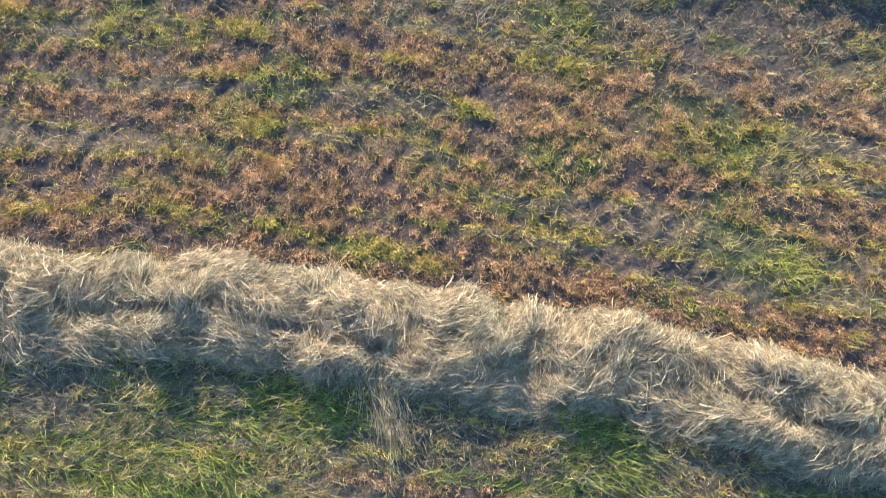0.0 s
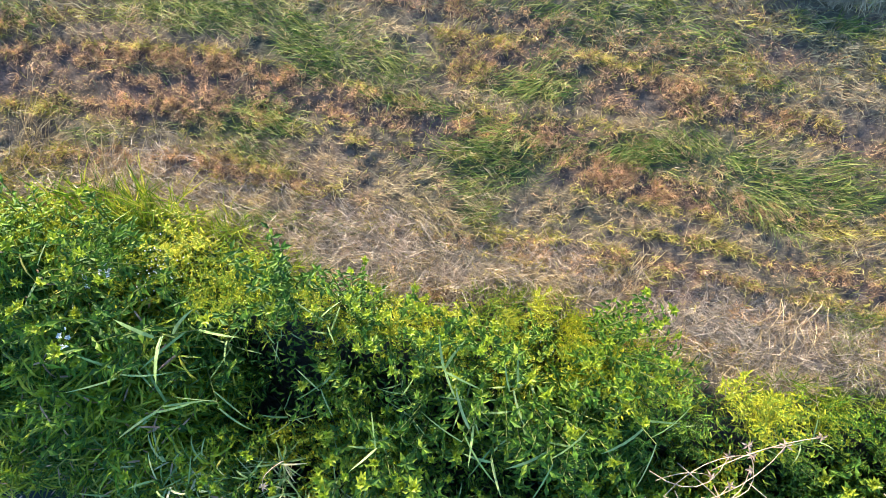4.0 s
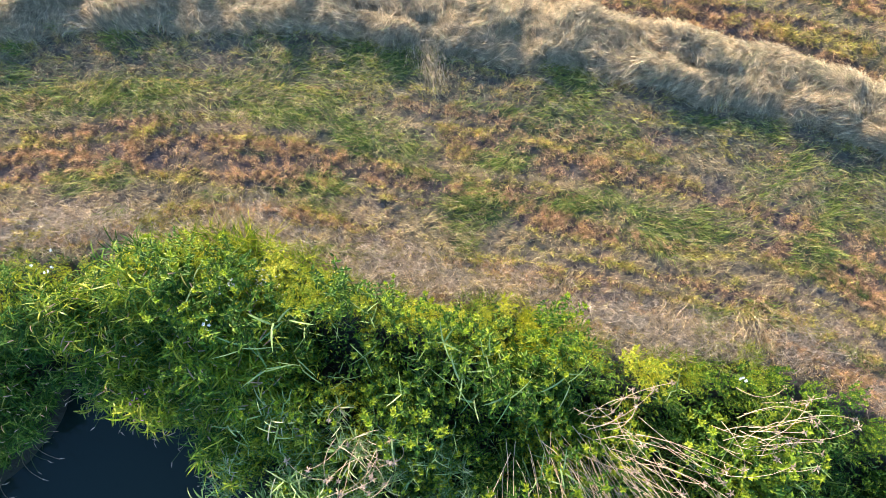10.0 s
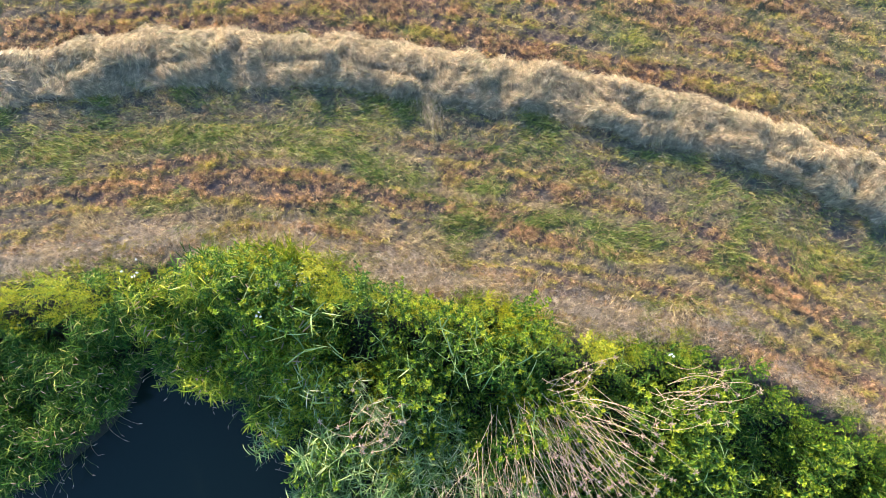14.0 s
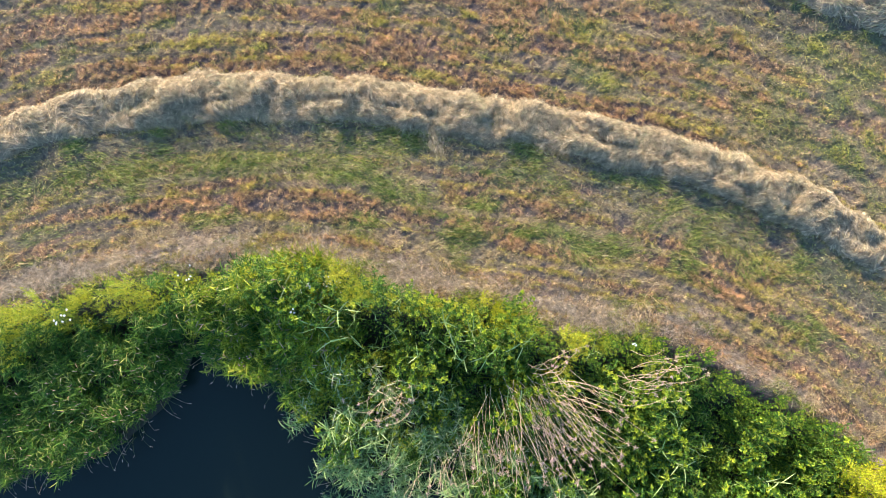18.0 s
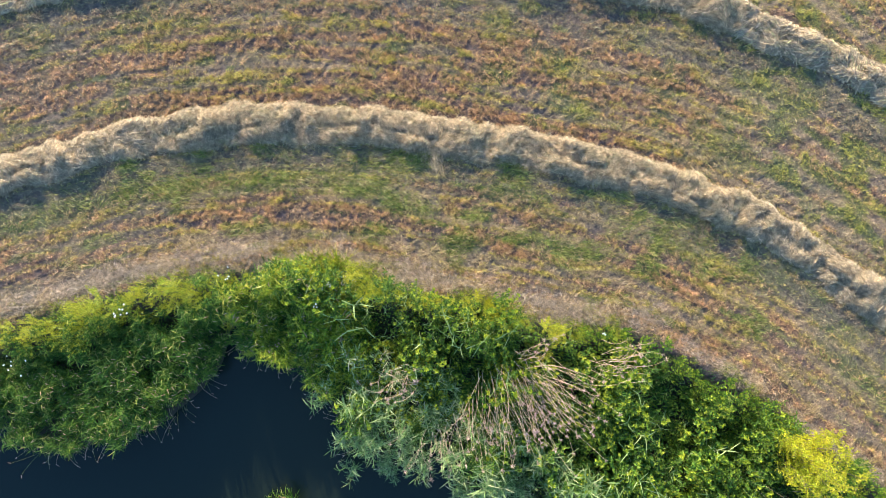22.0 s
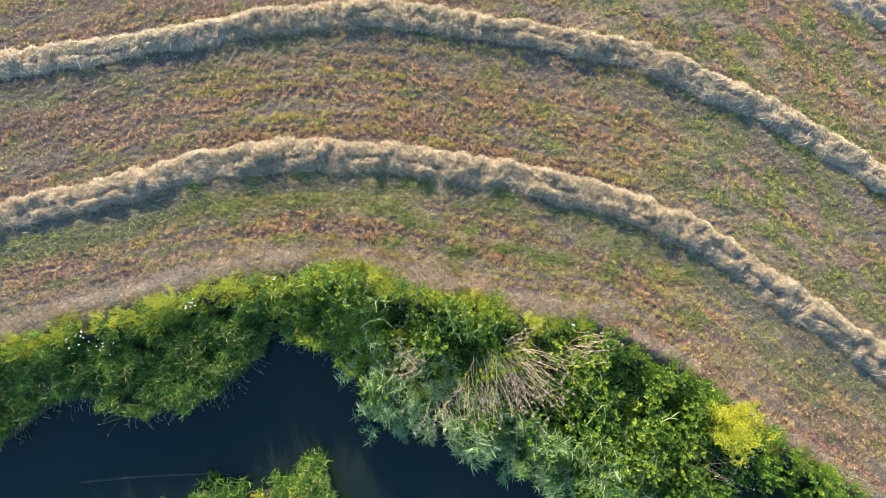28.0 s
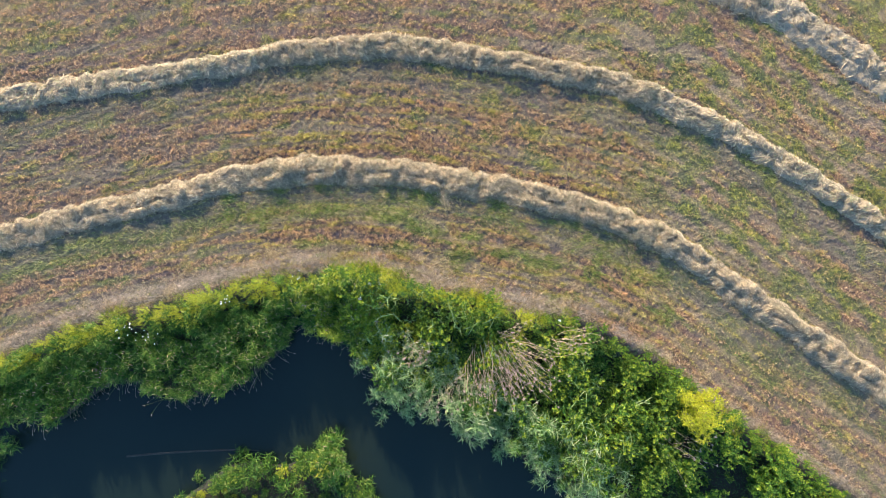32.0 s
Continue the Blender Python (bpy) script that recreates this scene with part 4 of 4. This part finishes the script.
# herbs that lean out over the strewn straw
edge_kinds = [herb(150 + i, "leafy green herb leaning over the strewn straw", "edge_herb", "herb", "herbs at the bank edge", 26, 0.32, 0.5, 0.85, 0.06, 0.02, 7, 0.6, leaf=LIME) for i in range(3)]
plant_out(edge_kinds, 26, (-1.6, 3.2, -2.6, 0.5), lambda x, y: 1.0 if 0.12 < bank_edge(x) - y < 0.5 else 0.0, 215, 0.25, (0.6, 0.9))
plant_out(fine_kinds_west, 4, (-3.6, -1.5, -0.4, 0.7), lambda x, y: 1.0 if 0.1 < bank_edge(x) - y < 0.45 else 0.0, 216, 0.24, (0.7, 0.95))


def middle_growth():
    """Leaves of the lower shoots, seen between the tops of the herbs."""
    r = np.random.default_rng(89)
    x, y = r.uniform(-4, 9, 40000), r.uniform(-9, 0.5, 40000)
    d = bank_depth(x, y)
    ok = (d > 0.08) & (d < 0.95) & (bank_edge(x) - y > 0.3)
    x, y, d = x[ok], y[ok], d[ok]
    n = len(x)
    z = ground_z(x, y) + r.uniform(0.25, 0.75, n) * np.clip(0.4 + 3 * np.minimum(d, 1 - d), 0.3, 1)
    h, e = r.uniform(0, TAU, n), r.uniform(-0.1, 0.8, n)
    way = np.stack([np.cos(h) * np.cos(e), np.sin(h) * np.cos(e), np.sin(e)], 1)
    ob = part("middle_growth", tri_mesh("middle_growth", *leaflets(np.stack([x, y, z], 1), way, r.uniform(0.05, 0.12, n), r.uniform(0.014, 0.028, n))), HERB)
    tagged(ob, "green leaves of the lower shoots between the bank herbs", "undergrowth", kind="stuff")


middle_growth()

plant_out(thicket_kinds, 24, (-2.0, 0.6, -4.2, -1.4), lambda x, y: in_bank(x, y, 0.45, 0.75), 214, 0.28, (0.9, 1.1), 14, 180, 0.4)
plant_out(fine_kinds_west, 20, (-3.3, 0.4, -3.6, -1.0), lambda x, y: in_bank(x, y, 0.35, 0.85), 220, 0.35, (1.05, 1.3), 8, 180, 0.2)
plant_out(shooting_kinds, 10, (-3.3, 0.4, -3.6, -1.0), lambda x, y: in_bank(x, y, 0.35, 0.8), 221, 0.4, (1.1, 1.3), 8, 180, 0.2)
plant_out(fine_kinds_west[:2], 9, (1.3, 2.6, -3.0, -2.1), lambda x, y: 1.0, 212, 0.3, (1.0, 1.2))
plant_out(soft_kinds, 10, (1.5, 2.7, -3.1, -2.2), lambda x, y: 1.0, 217, 0.25, (1.3, 1.7))
plant_out(sedge_kinds, 55, (-0.8, 4.2, -7, -3.0), lambda x, y: in_bank(x, y, 0.4, 1.0), 213, 0.24, (0.8, 1.1), 8)

# island in the river
plant_out([canary_grass(230 + i, 0, "leafy green grass on the river island", "island_grass", 24, 0.45, 0.7) for i in range(2)], 130, (-11.5, -1.5, -10.5, -5.9), lambda x, y: 1.0 if y < island_line(x) + 0.05 else 0.0, 231, 0.28, (0.75, 1.0))
plant_out([herb(240 + i, "green herb with yellowish tips on the river island", "island_herb", "herb", "herbs on the island", 36, 0.36, 0.5, 0.8, 0.05, 0.018, 9, 0.95, leaf=LIME if i == 0 else None) for i in range(2)], 40, (-11, -2.0, -10.5, -6.2), lambda x, y: 1.0 if y < island_line(x) - 0.4 else 0.0, 241, 0.36)
plant_out([canary_grass(250, 3, "tall bright grass at the island's tip", "tall_grass", 30, 0.7, 1.0)], 9, (-4.9, -3.9, -7.2, -6.0), lambda x, y: 1.0 if y < island_line(x) else 0.0, 251, 0.25, (0.8, 1.0))

plant_out([canary_grass(260 + i, 0, "dark leafy grass growing out of the river margin", "margin_grass", 26, 1.1, 1.5, 0.35) for i in range(2)], 16, (-19, -16.5, -9, -6.2), lambda x, y: 1.0 if x < -16.6 - 0.25 * abs(y + 8) else 0.0, 261, 0.35, (0.9, 1.1))


def dead_clump(seed, x, y, z, count, heading, spreading, length, label, wide=0.42, deep=0.3):
    r = np.random.default_rng(seed)
    thing = tagged(new("dead_stalk_clump"), label, "dead stalks", "clumps of dead stalks")
    thing.matrix_basis = pose(x, y, z)
    for i in range(count):
        at = r.normal(0, 1)
        h = radians(heading + r.normal(0, spreading) + 12 * at)
        n = length * r.uniform(0.45, 1.15)
        foot = np.array([wide * at, r.normal(0, deep), r.uniform(0.0, 0.3)])
        rise, bow = r.uniform(0.05, 0.4), r.uniform(0.05, 0.22)
        f = np.linspace(0, 1, 7)[:, None]
        sp = foot + f * n * np.array([math.cos(h), math.sin(h), rise]) + (f - f * f) * np.array([-math.sin(h), math.cos(h), 0]) * r.normal(0, 0.45) + (f - f * f) * np.array([0, 0, bow * 2])
        end = sp[-1]
        tuft = rosette(end, r, 6, r.uniform(0.05, 0.09), 0.02, 0.3)
        stalk = part("stalk", tri_mesh("stalk", *tubes(sp[None], r.uniform(0.004, 0.006), 0.003, 4)), DEAD, thing)
        part("plume", tri_mesh("plume", *tuft), SEED, stalk)
    return thing


dead_clump(301, 2.05, -2.55, 0.15, 95, -56, 17, 1.7, "fan of pale bleached dead stalks leaning over the bank", 0.45, 0.3)
dead_clump(302, -0.95, -2.6, 0.1, 22, -100, 60, 0.6, "tangle of short pale dead stalks among reeds")
dead_clump(303, 0.95, -3.3, 0.0, 36, -78, 18, 1.25, "pale dead stalks leaning towards the water", 0.45, 0.2)
dead_clump(304, 4.1, -2.15, 0.3, 22, 2, 16, 1.1, "thin pale dead stalks lying over green herbs", 0.3, 0.25)
dead_clump(307, 2.0, -2.05, 0.4, 9, 22, 10, 0.9, "dry twigs lying over the yellow-green herbs", 0.2, 0.12)
dead_clump(305, 8.3, -5.9, -0.1, 14, -30, 20, 1.3, "a few pale dead stalks below a shrub")
dead_clump(306, -0.2, -4.0, -0.15, 20, -95, 22, 0.9, "bleached dead stalks hanging over the water", 0.5, 0.2)


def leaning_stalks(seed):
    """Old stems that hang out over the water, hooked at the tip."""
    r = np.random.default_rng(seed)
    thing = tagged(new("leaning_stalks"), "thin pale-tipped stems hanging out over the dark water", "dead stalks", "stems hanging over the water")
    for i in range(5):
        h, n = radians(-90) + r.normal(0, 0.45), r.uniform(0.45, 0.9)
        e = np.linspace(r.uniform(0.7, 1.2), r.uniform(-0.5, 0.2), 6)
        move = np.stack([np.cos(e) * math.cos(h), np.cos(e) * math.sin(h), np.sin(e)], 1) * n / 6
        sp = np.array([r.normal(0, 0.22), r.normal(0, 0.08), 0]) + np.concatenate([np.zeros((1, 3)), np.cumsum(move, 0)])
        stalk = part("stalk", tri_mesh("stalk", *tubes(sp[None], 0.0045, 0.003, 3)), DEAD if i % 3 == 0 else STEM, thing)
        one = ribbons(sp[-1:], h + r.normal(0, 0.7), r.uniform(0.07, 0.13), 0.014, -0.1, r.uniform(-1.4, 0.3), 3)
        part("seed_head", tri_mesh("seed_head", *one), SEED, stalk, "pale pinkish seed head")
    return thing


def hang_over_water():
    r = np.random.default_rng(610)
    kinds = [leaning_stalks(600 + i) for i in range(5)]
    for i, x in enumerate(np.concatenate([np.linspace(-16.2, -6.6, 28), np.linspace(-5.5, -2.3, 13)])):
        x = x + r.normal(0, 0.08)
        turn = -math.degrees(math.atan2(1.0, (water_line(x + 0.15) - water_line(x - 0.15)) / 0.3)) + 90
        m = pose(x, float(water_line(x)) + r.uniform(0.0, 0.3), WATER_Z + r.uniform(0.1, 0.3), 0, 0, max(-60, min(60, turn)) + r.normal(0, 15)) @ Matrix.Diagonal((*[r.uniform(0.8, 1.2)] * 3, 1))
        k = kinds[i] if i < 5 else copy_thing(kinds[i % 5], Matrix())
        k.matrix_basis = m


hang_over_water()


def willow(x, y):
    r = np.random.default_rng(77)
    thing = tagged(new("willow_shrub"), "bright yellow-green willow shrub rising above the bank herbs", "shrub")
    thing.matrix_basis = pose(x, y, float(ground_z(x, y)) - 0.03)
    trunk = np.array([[(0, 0, 0), (0.03, 0.02, 0.35), (0.05, 0.06, 0.7), (0.06, 0.08, 1.0)]], float)
    part("trunk", tri_mesh("trunk", *tubes(trunk, 0.05, 0.03, 7)), BARK, thing)
    sp = spread(None, r, 26, 1.0, 1.2, 2.2, 0.25, 6)
    sp[:, :, 2] += 0.25
    for limb in sp:
        part("limb", tri_mesh("limb", *tubes(limb[None], 0.018, 0.005, 5)), BARK, thing)
    tw0 = np.repeat(sp[:, 2:], 7, axis=1).reshape(-1, 3)
    d = r.normal(0, 1, tw0.shape) * (1, 1, 0.6) + (0, 0, 0.5)
    d /= np.linalg.norm(d, axis=1, keepdims=True)
    tw = tw0[:, None] + d[:, None] * (np.linspace(0, 1, 4)[None, :, None] * r.uniform(0.15, 0.35, len(tw0))[:, None, None])
    tagged(part("twig_mass", tri_mesh("twig_mass", *tubes(tw, 0.004, 0.002)), BARK, thing), kind="stuff")
    part("crown", tri_mesh("crown", *leafy(tw, r, 5, 0.25, 0.07, 0.03, 0.2)), WILLOW, thing)


willow(9.15, -4.75)


def blossom_group(seed, x, y, z, n, wide, label, name, material, size):
    r = np.random.default_rng(seed)
    thing = tagged(new(name), label, "flowers", "flowers among the bank herbs")
    thing.matrix_basis = pose(x, y, z)
    for i in range(n):
        c = np.array([r.normal(0, wide), r.normal(0, wide), r.normal(0, wide * 0.5)])
        part("blossom", tri_mesh("blossom", *rosette(c, r, 6, size, size * 0.95, 0.45)), material, thing)
        stem = np.stack([c + (0, 0, -0.6), c + (0.02, 0.01, -0.3), c], 0)[None]
        part("stem", tri_mesh("stem", *tubes(stem, 0.003, 0.002)), STEM, thing)


for i, (x, y, z, n, wide, size) in enumerate([(-3.22, -0.66, 0.55, 5, 0.05, 0.035), (-2.92, -0.12, 0.55, 4, 0.04, 0.035), (-3.1, -0.2, 0.55, 2, 0.03, 0.035), (4.1, -1.45, 0.6, 3, 0.03, 0.03), (-8.3, -0.75, 0.5, 8, 0.1, 0.035),
                                               (-5.6, 0.1, 0.4, 5, 0.12, 0.03), (-12.0, -1.75, 0.35, 14, 0.2, 0.035), (-11.3, -2.1, 0.2, 8, 0.2, 0.03)]):
    blossom_group(400 + i, x, y, z, n, wide, "small group of white bindweed flowers over green herbs", "white_flowers", PETAL, size)
blossom_group(420, -2.55, -0.12, 0.42, 60, 0.14, "spray of tiny white bedstraw flowers", "bedstraw_flowers", PETAL, 0.009)
blossom_group(421, -4.6, -1.85, -0.1, 14, 0.12, "purple loosestrife flowers at the water's edge", "purple_flowers", PURPLE, 0.02)
blossom_group(422, -13.2, -3.4, 0.0, 20, 0.15, "purple flowers beside the dark water", "purple_flowers", PURPLE, 0.02)


def sunken_log():
    f = np.linspace(0, 1, 9)[:, None]
    sp = np.array([-12.6, -6.95, WATER_Z - 0.04]) + f * np.array([5.2, 0.25, 0.0]) + (f - f * f) * np.array([0, 0.15, 0.02]) * 2
    ob = part("sunken_branch", tri_mesh("sunken_branch", *tubes(sp[None], 0.055, 0.045, 8)), MURKY)
    tagged(ob, "long pale branch lying just under the water", "branch")


sunken_log()


def hay_tail():
    """Wisps of hay that trail from the windrow over the grass."""
    r = np.random.default_rng(66)
    n = 420
    t = r.random(n)
    x = -0.28 + 0.22 * t + r.normal(0, 1, n) * (0.18 - 0.12 * t)
    y = 3.45 - 0.6 * t ** 1.5
    h = radians(-78) + r.normal(0, 0.22, n)
    v, f = ribbons(np.stack([x, y, ground_z(x, y) + 0.06 * (1 - t) + r.uniform(0, 0.03, n)], 1), h, r.uniform(0.15, 0.4, n), 0.005, r.normal(0.1, 0.15, n), r.normal(-0.25, 0.15, n), 3, r.normal(0, 0.3, n), r.uniform(-1, 1, n))
    ob = part("hay_wisp", tri_mesh("hay_wisp", v, f), HAY)
    tagged(ob, "grey wisp of hay trailing from the windrow over grass", "hay", kind="stuff")


hay_tail()


# pale bent tussocks left standing at the edge of the mown ground


def dry_tussock(seed):
    r = np.random.default_rng(seed)
    thing = tagged(new("dry_tussock"), "pale bent tussock of dry grass beside the bank", "grass", "dry tussocks at the bank edge")
    n = 130
    base = np.stack([r.normal(0, 0.13, n), r.normal(0, 0.09, n), 0 * np.arange(n)], 1)
    e0 = r.uniform(0.2, 1.0, n)
    v, f = ribbons(base, r.normal(0, 0.5, n), r.uniform(0.12, 0.30, n), r.uniform(0.003, 0.005, n), e0, e0 - r.uniform(0.5, 1.2, n), 3, r.normal(0, 0.4, n), r.uniform(-0.8, 0.8, n))
    tagged(part("leaf_tuft", tri_mesh("leaf_tuft", v, f), DRY, thing), kind="stuff")
    return thing


plant_out([dry_tussock(500 + i) for i in range(4)], 40, (-16, 12, -7, 2.0), lambda x, y: 1.0 if 0.1 < y - bank_edge(x) < 0.9 else 0.0, 501, 0.5, (0.7, 1.2), 8)

for ob in scene.objects:
    if "set" in ob:
        del ob["set"]
